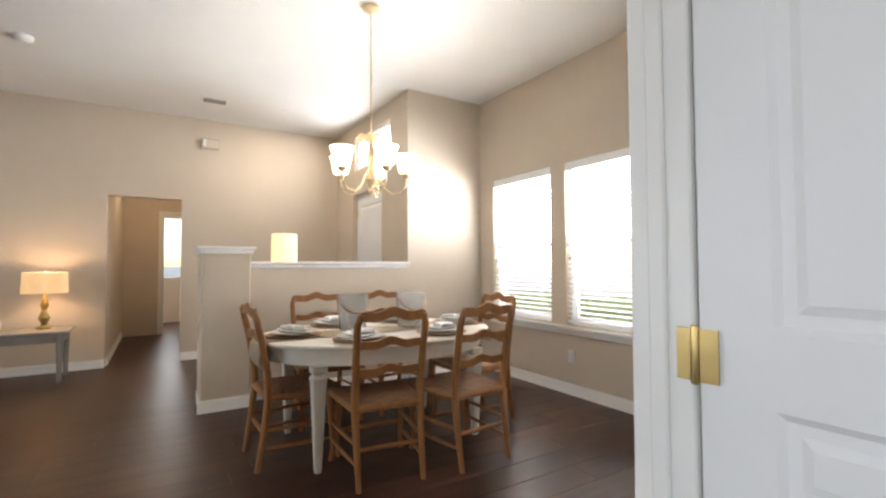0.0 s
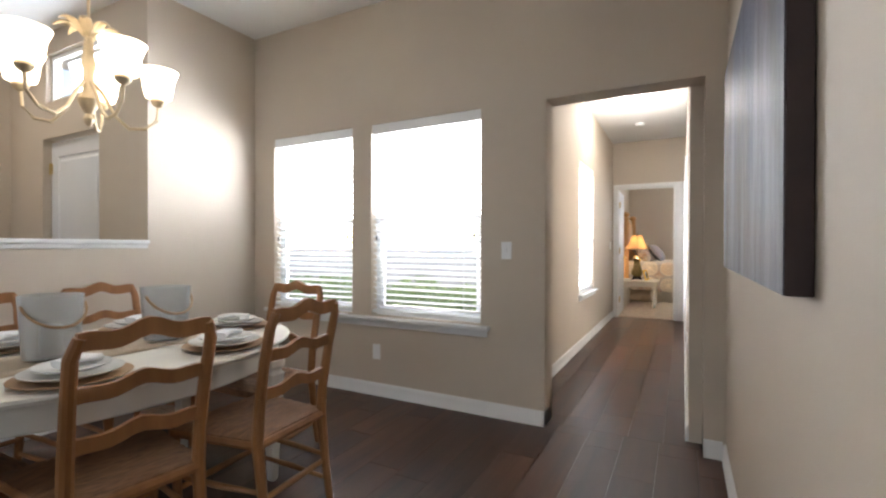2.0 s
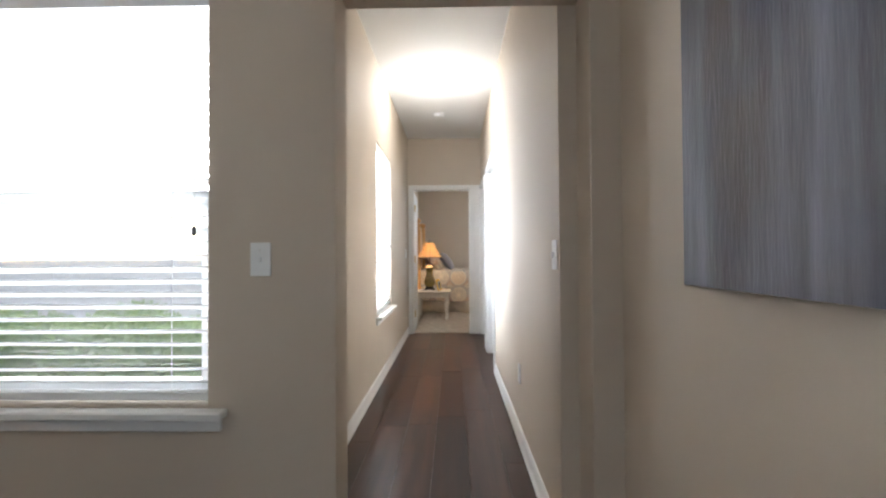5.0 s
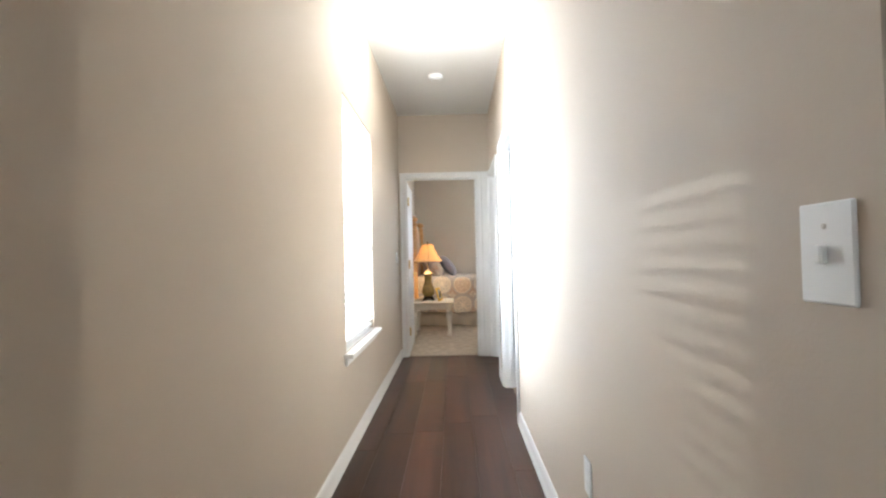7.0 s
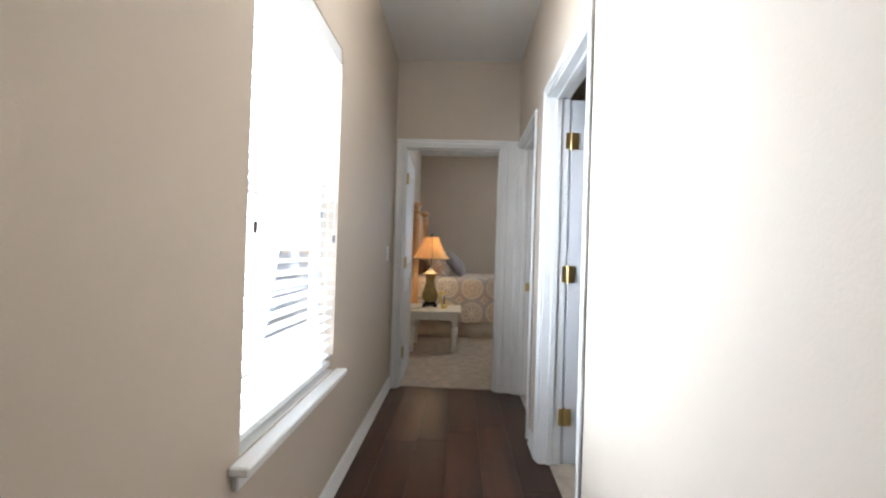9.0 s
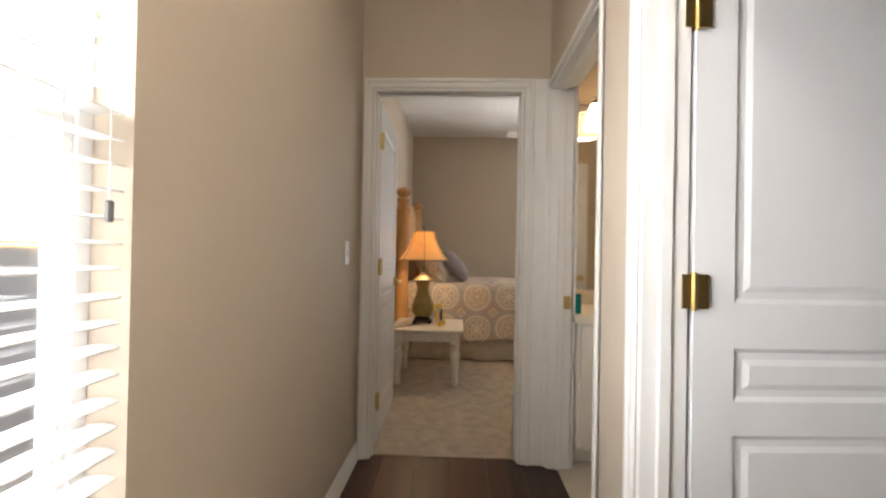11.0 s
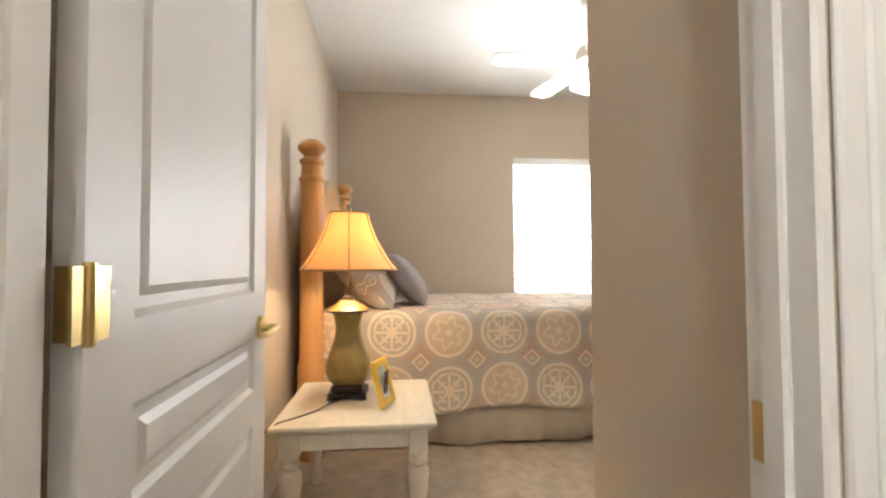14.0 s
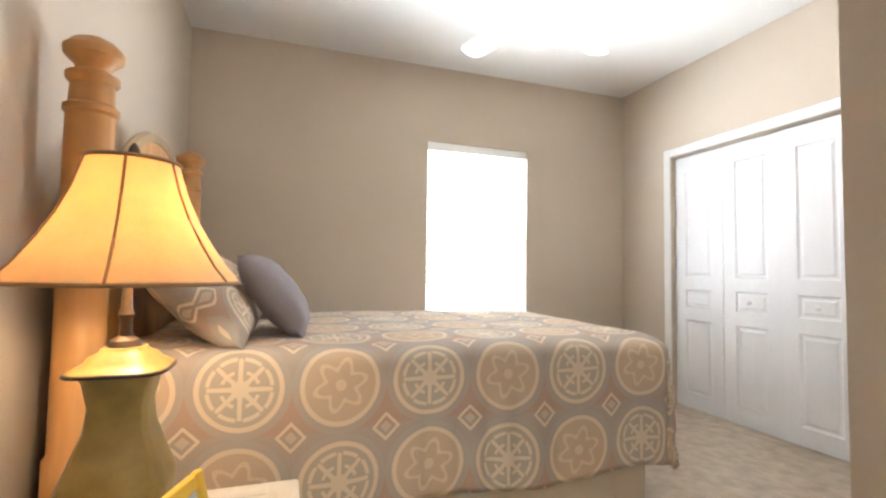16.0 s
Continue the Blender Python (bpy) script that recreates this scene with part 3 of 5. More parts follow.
def casing(name, axis, u0, u1, top, face, out, jamb0, jamb1, width=0.062):
    """Casing on one or two faces of a doorway and the jamb that lines it. face: wall faces; out: their sides."""
    root = thing(name, "white painted door casing and jamb", "door frame")
    root["kind"] = "structure"

    def p(bm_args, nm="casing_board"):
        (a, b, z0, z1, q0, q1) = bm_args
        bm = box(a, q0, z0, b, q1, z1, 0.004) if axis == "x" else box(q0, a, z0, q1, b, z1, 0.004)
        part(nm, bm, TRIM, root)
    for f, s in zip(face, out):
        q = (f, f + s * 0.012)
        q2 = (f, f + s * 0.019)
        q3 = (f + s * 0.0, f + s * 0.015)
        p((u0 - width, u0 - 0.012, 0, top + 0.012, *q))
        p((u0 - width, u0 - width + 0.022, 0, top + width, *q2), "casing_bead")
        p((u1 + 0.012, u1 + width, 0, top + 0.012, *q))
        p((u1 + width - 0.022, u1 + width, 0, top + width, *q2), "casing_bead")
        p((u0 - width + 0.022, u1 + width - 0.022, top + 0.012, top + width - 0.022, *q))
        p((u0 - width + 0.022, u1 + width - 0.022, top + width - 0.022, top + width, *q2), "casing_bead")
    p((u0 - 0.012, u0 + 0.006, 0, top, jamb0 - 0.003, jamb1 + 0.003), "jamb")
    p((u1 - 0.006, u1 + 0.012, 0, top, jamb0 - 0.003, jamb1 + 0.003), "jamb")
    p((u0 - 0.012, u1 + 0.012, top - 0.006, top + 0.012, jamb0 - 0.003, jamb1 + 0.003), "jamb")
    mid = (jamb0 + jamb1) / 2
    p((u0 + 0.006, u0 + 0.017, 0, top - 0.017, mid - 0.018, mid + 0.018), "door_stop")
    p((u1 - 0.017, u1 - 0.006, 0, top - 0.017, mid - 0.018, mid + 0.018), "door_stop")
    p((u0 + 0.006, u1 - 0.006, top - 0.017, top - 0.006, mid - 0.018, mid + 0.018), "door_stop")
    return root


dt_bed = casing("trim_bedroom_door", "y", 1.18, 1.995, 2.05, (7.875,), (-1,), 7.875, 7.975)
dt_side = casing("trim_side_door", "x", 5.77, 6.59, 2.05, (1.03, 0.91), (1, -1), 0.91, 1.03)
dt_bath = casing("trim_bath_door", "x", 6.96, 7.835, 2.05, (1.03, 0.90), (1, -1), 0.91, 1.03, 0.038)
dt_start = casing("trim_start_door", "x", -0.62, 0.655, 2.06, (0.86, 0.74), (1, -1), 0.74, 0.86)
casing("trim_passage_door", "x", -0.12, 0.50, 1.98, (9.22,), (-1,), 9.22, 9.34)
part("strike_plate", box(7.823, 0.915, 0.86, 7.8285, 0.95, 0.93, 0), BRASS, dt_bath, "brass strike plate")
part("corner_board", box(7.8625, 1.0325, 0, 7.8748, 1.117, 2.112, 0.003), TRIM, dt_bed)
part("strike_plate", box(7.94, 1.184, 0.87, 7.965, 1.189, 0.94, 0), BRASS, dt_bed, "brass strike plate")


def panel_door(name, label, width, height, m, hinge_z=(0.27, 1.06, 1.80), knob=True, lever=True, flip=1):
    """A moulded three-panel door; hinge line at x 0, leaf along +x, thickness 35 mm along y."""
    root = thing(name, label, "door", m=m)
    w, h, t = width, height, 0.035
    s = 0.11
    cols = ((s, w - s),)
    rows = ((0.20, 0.68), (0.77, 0.91), (1.03, h - 0.13))
    holes = [(a, b, p, q) for a, b in cols for p, q in rows]
    leaf = part("leaf", wall_bm("x", 0, w, 0.0, t, 0.01, h, holes), DOORM, root, smooth=20)
    for a, b, p, q in holes:
        bm = bmesh.new()
        for y, sgn in ((0.0, 1), (t, -1)):
            rings = []
            for inset, depth in ((0, 0), (0.012, 0.009), (0.03, 0.009), (0.045, 0.003)):
                rings.append([bm.verts.new((x, y + sgn * depth, z)) for x, z in ((a + inset, p + inset), (b - inset, p + inset), (b - inset, q - inset), (a + inset, q - inset))])
            for r0, r1 in zip(rings, rings[1:]):
                for i in range(4):
                    bm.faces.new((r0[i], r0[(i + 1) % 4], r1[(i + 1) % 4], r1[i]))
            bm.faces.new(rings[-1])
        part("panel", bm, DOORM, leaf, smooth=12)
    for z in hinge_z:
        hb = box(-0.004, -0.006 if flip > 0 else t - 0.03, z - 0.045, 0.0015, 0.03 if flip > 0 else t + 0.006, z + 0.045, 0)
        yk = -0.009 if flip > 0 else t + 0.009
        lathe([(0.007, z - 0.05), (0.008, z - 0.045), (0.008, z + 0.045), (0.007, z + 0.05)], 10, -0.004, yk, bm=hb)
        bm_box(hb, -0.036, yk - 0.0015, z - 0.045, 0.034, yk + 0.0035, z + 0.045)
        part("hinge", hb, BRASS, root, "polished brass butt hinge")
    if knob:
        for y, sgn in ((0, -1), (t, 1)):
            kb = bmesh.new()
            tube([(w - 0.06, y, 0.93), (w - 0.06, y + sgn * 0.01, 0.93)], 0.032, 16, kb)
            tube([(w - 0.06, y + sgn * 0.01, 0.93), (w - 0.06, y + sgn * 0.045, 0.93)], 0.011, 10, kb)
            if lever:
                tube([(w - 0.05, y + sgn * 0.045, 0.93), (w - 0.10, y + sgn * 0.05, 0.933), (w - 0.16, y + sgn * 0.048, 0.928), (w - 0.175, y + sgn * 0.046, 0.925)], [0.011, 0.011, 0.009, 0.006], 10, kb)
            part("handle", kb, BRASS, root, "polished brass lever handle")
    return root


panel_door("door_bedroom", "white three-panel bedroom door standing open against the wall", 0.80, 2.03, pose(8.028, 1.985, 0, 0, 0, 1.2))
panel_door("door_side_room", "white three-panel door standing open into the side room", 0.80, 2.03, pose(6.582, 0.895, 0, 0, 0, -86))
panel_door("door_bath", "white three-panel bathroom door standing open", 0.60, 2.03, pose(6.968, 0.895, 0, 0, 0, -89), flip=-1)
panel_door("door_start", "white three-panel door standing open beside the doorway", 0.76, 2.03, pose(0.647, 0.725, 0, 0, 0, -88), hinge_z=(0.27, 0.98, 1.80))
fd = panel_door("door_entry", "cream painted three-panel front entry door", 0.90, 2.03, pose(2.06, 6.0, 0, 0, 0, -90), knob=False)
kb = bmesh.new()
tube([(0.84, -0.0, 0.95), (0.84, -0.05, 0.95), (0.84, -0.07, 0.95)], [0.012, 0.02, 0.03], 12, kb)
part("knob", kb, BRONZE, fd, "dark round door knob")


# windows with blinds
def window(name, label, axis, u0, u1, z0, z1, face, depth, out, slat_tilt, stool=True, valance=True, pane_side=1, cords=True):
    """A single-hung window in a wall hole: frame, sashes, panes, blind and stool. face: the room's side; out: the way outdoors."""
    root = thing(name, label, "window")
    root["kind"] = "structure"

    def b(a0, a1, q0, q1, c0, c1, nm, m=VINYL, lab="", bev=0.002):
        q0, q1 = face + out * q0, face + out * q1
        bm = box(a0, min(q0, q1), c0, a1, max(q0, q1), c1, bev) if axis == "x" else box(min(q0, q1), a0, c0, max(q0, q1), a1, c1, bev)
        return part(nm, bm, m, root, lab)
    zm = z0 + (z1 - z0) * 0.5
    f = 0.035
    for a0, a1, c0, c1 in ((u0, u0 + f, z0, z1), (u1 - f, u1, z0, z1), (u0 + f, u1 - f, z0, z0 + f), (u0 + f, u1 - f, z1 - f, z1)):
        b(a0, a1, depth - 0.045, depth, c0, c1, "window_frame")
    b(u0 + f, u1 - f, depth - 0.042, depth - 0.008, zm - 0.022, zm + 0.022, "meeting_rail")
    for a0, a1 in ((u0 + f, u0 + f + 0.03), (u1 - f - 0.03, u1 - f)):
        b(a0, a1, depth - 0.04, depth - 0.012, z0 + f, zm - 0.022, "sash_stile")
    b(u0 + f + 0.03, u1 - f - 0.03, depth - 0.04, depth - 0.012, z0 + f, z0 + f + 0.04, "sash_rail")
    for c0, c1 in ((z0 + f, zm), (zm, z1 - f)):
        g = b(u0 + f, u1 - f, depth - 0.027, depth - 0.023, c0, c1, "pane", GLASS, "clear glass pane", 0)
        g.visible_shadow = False
    # blind
    if valance:
        b(u0 + 0.004, u1 - 0.004, 0.004, 0.03, z1 - 0.075, z1 - 0.003, "valance", BLIND)
    b(u0 + 0.006, u1 - 0.006, 0.012, 0.055, z0 + 0.022, z0 + 0.045, "bottom_rail", BLIND)
    half, n = (u1 - u0) / 2 - 0.008, int((z1 - z0 - 0.15) / 0.0435) + 1
    bm = bmesh.new()
    cs = [(-0.025, -0.0006), (-0.012, 0.0018), (0, 0.0026), (0.012, 0.0018), (0.025, -0.0006)]
    lo = [[bm.verts.new((sx * half, y, z)) for y, z in cs] for sx in (-1, 1)]
    hi = [[bm.verts.new((sx * half, y, z + 0.0025)) for y, z in cs] for sx in (-1, 1)]
    for grid in (lo, hi):
        for k in range(4):
            bm.faces.new((grid[0][k], grid[1][k], grid[1][k + 1], grid[0][k + 1]))
    for k in (0, 4):
        bm.faces.new((lo[0][k], lo[1][k], hi[1][k], hi[0][k]))
    me = mesh_of("slat", bm, BLIND)
    mid = (u0 + u1) / 2
    for i in range(n):
        z = z0 + 0.075 + i * 0.0435
        q = face + out * 0.034
        turn = 0 if axis == "x" else 90
        tl = slat_tilt + 1.5 * math.sin(i * 2.3)
        shared("slat", me, root, pose(mid if axis == "x" else q, q if axis == "x" else mid, z, 0, 0, turn) @ pose(0, 0, 0, tl, 0.25 * math.sin(i * 1.7), 0))
    for a in (u0 + 0.13, u1 - 0.13):
        b(a - 0.0012, a + 0.0012, 0.0065, 0.0085, z0 + 0.03, z1 - 0.08, "ladder_cord", BLIND, bev=0)
    if cords:
        for a, zz in ((u0 + 0.05, zm - 0.11), (u1 - 0.05, zm - 0.12)):
            b(a - 0.001, a + 0.001, 0.0, 0.002, zz, z1 - 0.07, "pull_cord", BLIND, bev=0)
            b(a - 0.006, a + 0.006, -0.005, 0.006, zz - 0.035, zz, "cord_tassel", CORD, "dark cord tassel", 0.003)
    if stool:
        b(u0 - 0.06, u1 + 0.06, -0.055, 0.0, z0 - 0.028, z0 - 0.002, "window_sill", TRIM, "white painted sill", 0.005)
        b(u0, u1, 0.0, depth - 0.045, z0 - 0.0, z0 + 0.004, "inner_sill", TRIM, "", 0)
        b(u0 - 0.04, u1 + 0.04, -0.018, 0.0, z0 - 0.075, z0 - 0.028, "apron", TRIM, "", 0.004)
    return root


window("window_1", "white single-hung dining window with half-open white blinds", "y", 2.26, 3.165, 0.60, 2.05, 2.92, 0.115, 1, 22, stool=False)
window("window_2", "white single-hung dining window with half-open white blinds", "y", 3.345, 4.20, 0.60, 2.05, 2.92, 0.115, 1, 22, stool=False)
structure("window_sill_dining", bm_box(box(2.862, 2.19, 0.57, 2.92, 4.27, 0.598, 0.005), 2.9, 2.21, 0.523, 2.92, 4.25, 0.57, 0.004), TRIM, "long white painted sill under two windows", "window sill")
window("window_3", "white hall window with glowing white blinds", "x", 5.22, 6.11, 0.60, 2.085, 2.07, 0.115, 1, 3)
window("window_4", "white bedroom window with glowing white blinds", "y", -0.545, 0.41, 0.5, 2.225, 12.16, 0.115, 1, 35)
# unseen window, assumed only to carry the added living room light
window("window_5", "unseen wide window with white blinds, added to light the living room", "y", 2.3, 4.9, 0.3, 2.1, -4.0, 0.115, -1, 10, stool=False, cords=False)
tw = thing("window_6", "clear transom window over the front door", "window")
tw["kind"] = "structure"
for y0, y1, z0, z1 in ((4.87, 4.91, 2.36, 2.77), (5.91, 5.95, 2.36, 2.77), (4.91, 5.91, 2.36, 2.40), (4.91, 5.91, 2.73, 2.77), (5.40, 5.43, 2.40, 2.73)):
    part("window_frame", box(2.04, y0, z0, 2.08, y1, z1, 0.003), VINYL, tw)
part("pane", box(2.058, 4.91, 2.40, 2.062, 5.91, 2.73, 0), GLASS, tw).visible_shadow = False

# half wall between dining room and foyer
structure("wall_half", box(0.48, 4.44, 0, 2.0, 4.56, 1.138, 0), WALL, BP + "half wall behind the dining table", "half wall")
structure("wall_half_cap", bm_box(box(0.48, 4.405, 1.138, 1.997, 4.595, 1.168, 0.006), 0.48, 4.425, 1.108, 1.995, 4.4395, 1.138, 0.004), TRIM, "white wooden cap on the half wall", "trim")
structure("wall_pillar", box(0.12, 4.28, 0, 0.478, 4.64, 1.26, 0.008), WALL, BP + "square end pillar of the half wall", "pillar")
structure("wall_pillar_cap", bm_box(box(0.085, 4.245, 1.26, 0.513, 4.675, 1.29, 0.006), 0.102, 4.262, 1.23, 0.496, 4.658, 1.26, 0.004), TRIM, "white wooden cap on the pillar", "trim")


# dining room: chairs, table and what lies on it
def wavy(w, h, rise, n=15):
    """Outline of a ladder-back rail with a scalloped top and bottom."""
    top, bot = [], []
    for i in range(n):
        s = -1 + 2 * i / (n - 1)
        k = rise * (0.55 * math.cos(s * math.pi * 0.5) + 0.45 * math.cos(s * math.pi * 2.0) * (1 - abs(s) * 0.6))
        top.append((s * w / 2, h / 2 + k))
        bot.append((s * w / 2, -h / 2 + k * 0.9))
    return top + bot[::-1]


def dining_chair(m):
    """Ladder-back chair with cabriole-like legs and a rush seat; its back at y 0, its seat towards +y."""
    c = thing("dining_chair", "honey pine ladder-back dining chair with a woven rush seat", "chair", "chairs round the table", m)
    for s in (-1, 1):
        pts = [(s * 0.175, -0.045, 0), (s * 0.178, -0.012, 0.2), (s * 0.18, 0.012, 0.40), (s * 0.18, 0.004, 0.52), (s * 0.183, -0.025, 0.70), (s * 0.186, -0.055, 0.83), (s * 0.17, -0.068, 0.885)]
        part("back_post", tube(pts, [0.014, 0.018, 0.022, 0.021, 0.02, 0.019, 0.016], 10), PINE, c)
        pts = [(s * 0.215, 0.40, 0.41), (s * 0.222, 0.41, 0.34), (s * 0.214, 0.40, 0.2), (s * 0.208, 0.395, 0.07), (s * 0.216, 0.41, 0.0)]
        part("front_leg", tube(pts, [0.024, 0.024, 0.017, 0.014, 0.018], 10), PINE, c)
        for z in (0.12, 0.22):
            part("stretcher", tube([(s * 0.177, 0.0, z), (s * 0.2, 0.2, z), (s * 0.21, 0.395, z)], [0.009, 0.012, 0.009], 8), PINE, c)
        part("seat_rail", tube([(s * 0.18, 0.01, 0.395), (s * 0.2, 0.2, 0.395), (s * 0.218, 0.40, 0.395)], 0.02, 8), PINE, c)
    for y, z, w in ((0.395, 0.17, 0.42), (0.0, 0.19, 0.35), (0.40, 0.395, 0.43), (0.01, 0.395, 0.35)):
        part("stretcher", tube([(-w / 2, y, z), (0, y, z), (w / 2, y, z)], [0.011, 0.014, 0.011] if z < 0.3 else 0.02, 8), PINE, c)
    for z, y, h, r in ((0.868, -0.064, 0.05, 0.030), (0.72, -0.03, 0.042, 0.026), (0.575, -0.005, 0.042, 0.024)):
        bm = prism([(x, zz + z) for x, zz in wavy(0.352, h, r)], y - 0.009, y + 0.009)
        part("ladder_rail", bm, PINE, c, smooth=40)
    bm = bmesh.new()
    grid = []
    n = 14
    for i in range(n + 1):
        row = []
        for j in range(n + 1):
            a, b = i / n * 2 - 1, j / n
            w = 0.19 + 0.045 * b
            sag = 0.012 * (1 - a * a) * (1 - (2 * b - 1) ** 2)
            edge = 0.016 * max(abs(a) ** 6, abs(2 * b - 1) ** 6)
            rib = 0.002 * (1 if (j + i) % 2 else -1)
            row.append(bm.verts.new((a * w, 0.005 + 0.415 * b, 0.432 - sag - edge + rib)))
        grid.append(row)
    for i in range(n):
        for j in range(n):
            bm.faces.new((grid[i][j], grid[i + 1][j], grid[i + 1][j + 1], grid[i][j + 1]))
    r = bmesh.ops.extrude_face_region(bm, geom=bm.faces[:])
    for v in r["geom"]:
        if isinstance(v, bmesh.types.BMVert):
            v.co.z = 0.39
    part("seat", bm, RUSH, c, "woven brown rush seat", smooth=60)
    return c


chair = dining_chair(pose(0.885, 2.50, 0, 0, 0, -6))
for x, y, turn in ((1.44, 2.44, 4), (0.355, 3.16, -88), (2.04, 3.10, 91), (0.92, 3.90, 178), (1.48, 3.91, 183)):
    copy_thing(chair, pose(x, y, 0, 0, 0, turn))

TX, TY, TZ = 1.13, 3.16, 0.70
table = thing("dining_table", "cream painted oval dining table with tapered legs", "table", m=pose(TX, TY, 0))


def oval(a, b, prof, n=56):
    bm = bmesh.new()
    rings = []
    for d, z in prof:
        rings.append([bm.verts.new(((a + d) * math.cos(2 * math.pi * i / n), (b + d) * math.sin(2 * math.pi * i / n), z)) for i in range(n)])
    for p, q in zip(rings, rings[1:]):
        for i in range(n):
            bm.faces.new((p[i], p[(i + 1) % n], q[(i + 1) % n], q[i]))
    bm.faces.new(rings[0][::-1])
    bm.faces.new(rings[-1])
    return bm


part("tabletop", oval(0.80, 0.58, [(-0.03, TZ - 0.026), (-0.005, TZ - 0.022), (0, TZ - 0.012), (-0.004, TZ - 0.003), (-0.012, TZ)]), CREAM, table)
part("apron", oval(0.74, 0.52, [(0, TZ - 0.12), (0.004, TZ - 0.115), (0.004, TZ - 0.03), (0, TZ - 0.0265)]), CREAM, table)
for sx in (-1, 1):
    for sy in (-1, 1):
        bm = lathe([(0.016, 0), (0.02, 0.01), (0.024, 0.1), (0.042, 0.50), (0.046, 0.515), (0.032, 0.53), (0.032, 0.54), (0.046, 0.55), (0.046, 0.58)], 16, sx * 0.53, sy * 0.35, square=True)
        part("leg", bm, CREAM, table)

runner = bmesh.new()
prev = None
for i in range(41):
    x = -0.86 + 1.72 * i / 40
    z = TZ + 0.003
    if abs(x) > 0.80:
        z -= (abs(x) - 0.80) * 2.2
        x = math.copysign(0.803 + (abs(x) - 0.80) * 0.15, x)
    row = [runner.verts.new((TX + x, TY + y, z + 0.0015 * math.sin(i * 1.3 + y * 20))) for y in (-0.165, -0.08, 0, 0.08, 0.165)]
    if prev:
        for k in range(4):
            runner.faces.new((prev[k], prev[k + 1], row[k + 1], row[k]))
    prev = row
solo("table_runner", runner, LINEN, "tan linen runner along the cream dining table", "table runner").modifiers.new("thick", 'SOLIDIFY').thickness = 0.002


def place_setting(x, y, turn):
    m = pose(x, y, TZ + 0.001, 0, 0, turn)
    solo("charger_plate", lathe([(0.05, 0), (0.12, 0.002), (0.16, 0.012), (0.162, 0.015), (0.155, 0.015), (0.115, 0.007), (0.003, 0.006)], 32), CHARGER, "brown charger plate under a stack of plates", "plate", "place settings", m)
    for k, (r, z) in enumerate(((0.138, 0.0165), (0.105, 0.033))):
        solo("dinner_plate", lathe([(r * 0.5, z), (r * 0.7, z + 0.001), (r * 0.98, z + 0.013), (r, z + 0.016), (r * 0.96, z + 0.016), (r * 0.68, z + 0.006), (0.003, z + 0.005)], 32), PORC, "white porcelain plate in a place setting", "plate", "place settings", m)
    bm = bmesh.new()
    for i in range(5):
        tube([(-0.06 + 0.004 * i, -0.024 + 0.012 * i, 0.055), (0, -0.016 + 0.008 * i, 0.062 + 0.004 * math.sin(i * 2)), (0.075, -0.03 + 0.015 * i, 0.054)], [0.014, 0.008, 0.012], 8, bm)
    solo("napkin", bm, NAPKIN, "folded white cloth napkin on the plates", "napkin", "place settings", m @ pose(0, 0, 0, 0, 0, 25))


for x, y, turn in ((0.84, 2.79, 0), (1.38, 2.78, 0), (0.55, 3.16, 90), (1.71, 3.14, 90), (0.91, 3.52, 0), (1.43, 3.52, 0)):
    place_setting(x, y, turn)

FROST = mat("frosted_clear_glass", (0.9, 0.92, 0.93), 0.25, var=0.02, trans=0.75)
for x, y in ((0.93, 3.16), (1.34, 3.13)):
    cv = thing("glass_candle_holder", "frosted glass candle holder with a rope handle", "candle holder", "holders on the runner", pose(x, y, TZ + 0.008))
    part("glass_body", lathe([(0.075, 0), (0.085, 0.004), (0.092, 0.12), (0.10, 0.235), (0.096, 0.235), (0.088, 0.12), (0.08, 0.008), (0.003, 0.008)], 28), FROST, cv)
    part("candle", lathe([(0.036, 0.009), (0.036, 0.12), (0.03, 0.124), (0.004, 0.12)], 20), NAPKIN, cv, "white pillar candle")
    part("rope_handle", tube([(0.099 * math.cos(a), -0.022 - 0.1 * math.sin(a) * 0.75, 0.20 - 0.08 * math.sin(a)) for a in [math.pi * k / 12 for k in range(13)]], 0.005, 7), CHARGER, cv, "brown twisted rope handle")

# chandelier
ch = thing("chandelier", "cream and gold five-arm chandelier with lit glass shades", "chandelier", m=pose(1.09, 3.24, 0.06))
part("canopy", lathe([(0.008, 2.86), (0.03, 2.862), (0.06, 2.88), (0.065, 2.899), (0.003, 2.8995)], 24), CHGOLD, ch)
part("rod", tube([(0, 0, 1.96), (0, 0, 2.87)], 0.006, 8), CHGOLD, ch)
part("column", lathe([(0.004, 1.56), (0.014, 1.57), (0.02, 1.59), (0.012, 1.61), (0.03, 1.64), (0.04, 1.67), (0.022, 1.70), (0.018, 1.78), (0.028, 1.82), (0.02, 1.86), (0.012, 1.97), (0.003, 1.975)], 20), CHGOLD, ch)
for k in range(8):
    a = 2 * math.pi * k / 8 + 0.2
    bm = bmesh.new()
    prev = None
    for i in range(8):
        s = i / 7
        r, z = 0.012 + 0.105 * s, 1.93 + 0.075 * math.sin(s * 2.3) - 0.03 * s
        w = 0.019 * math.sin(math.pi * min(s * 0.9 + 0.1, 1)) + 0.002
        row = [bm.verts.new((r * math.cos(a) - t * math.sin(a), r * math.sin(a) + t * math.cos(a), z - abs(t) * 0.5)) for t in (-w, 0, w)]
        if prev:
            for j in range(2):
                bm.faces.new((prev[j], prev[j + 1], row[j + 1], row[j]))
        prev = row
    part("palm_leaf", bm, CHGOLD, ch).modifiers.new("thick", 'SOLIDIFY').thickness = 0.003
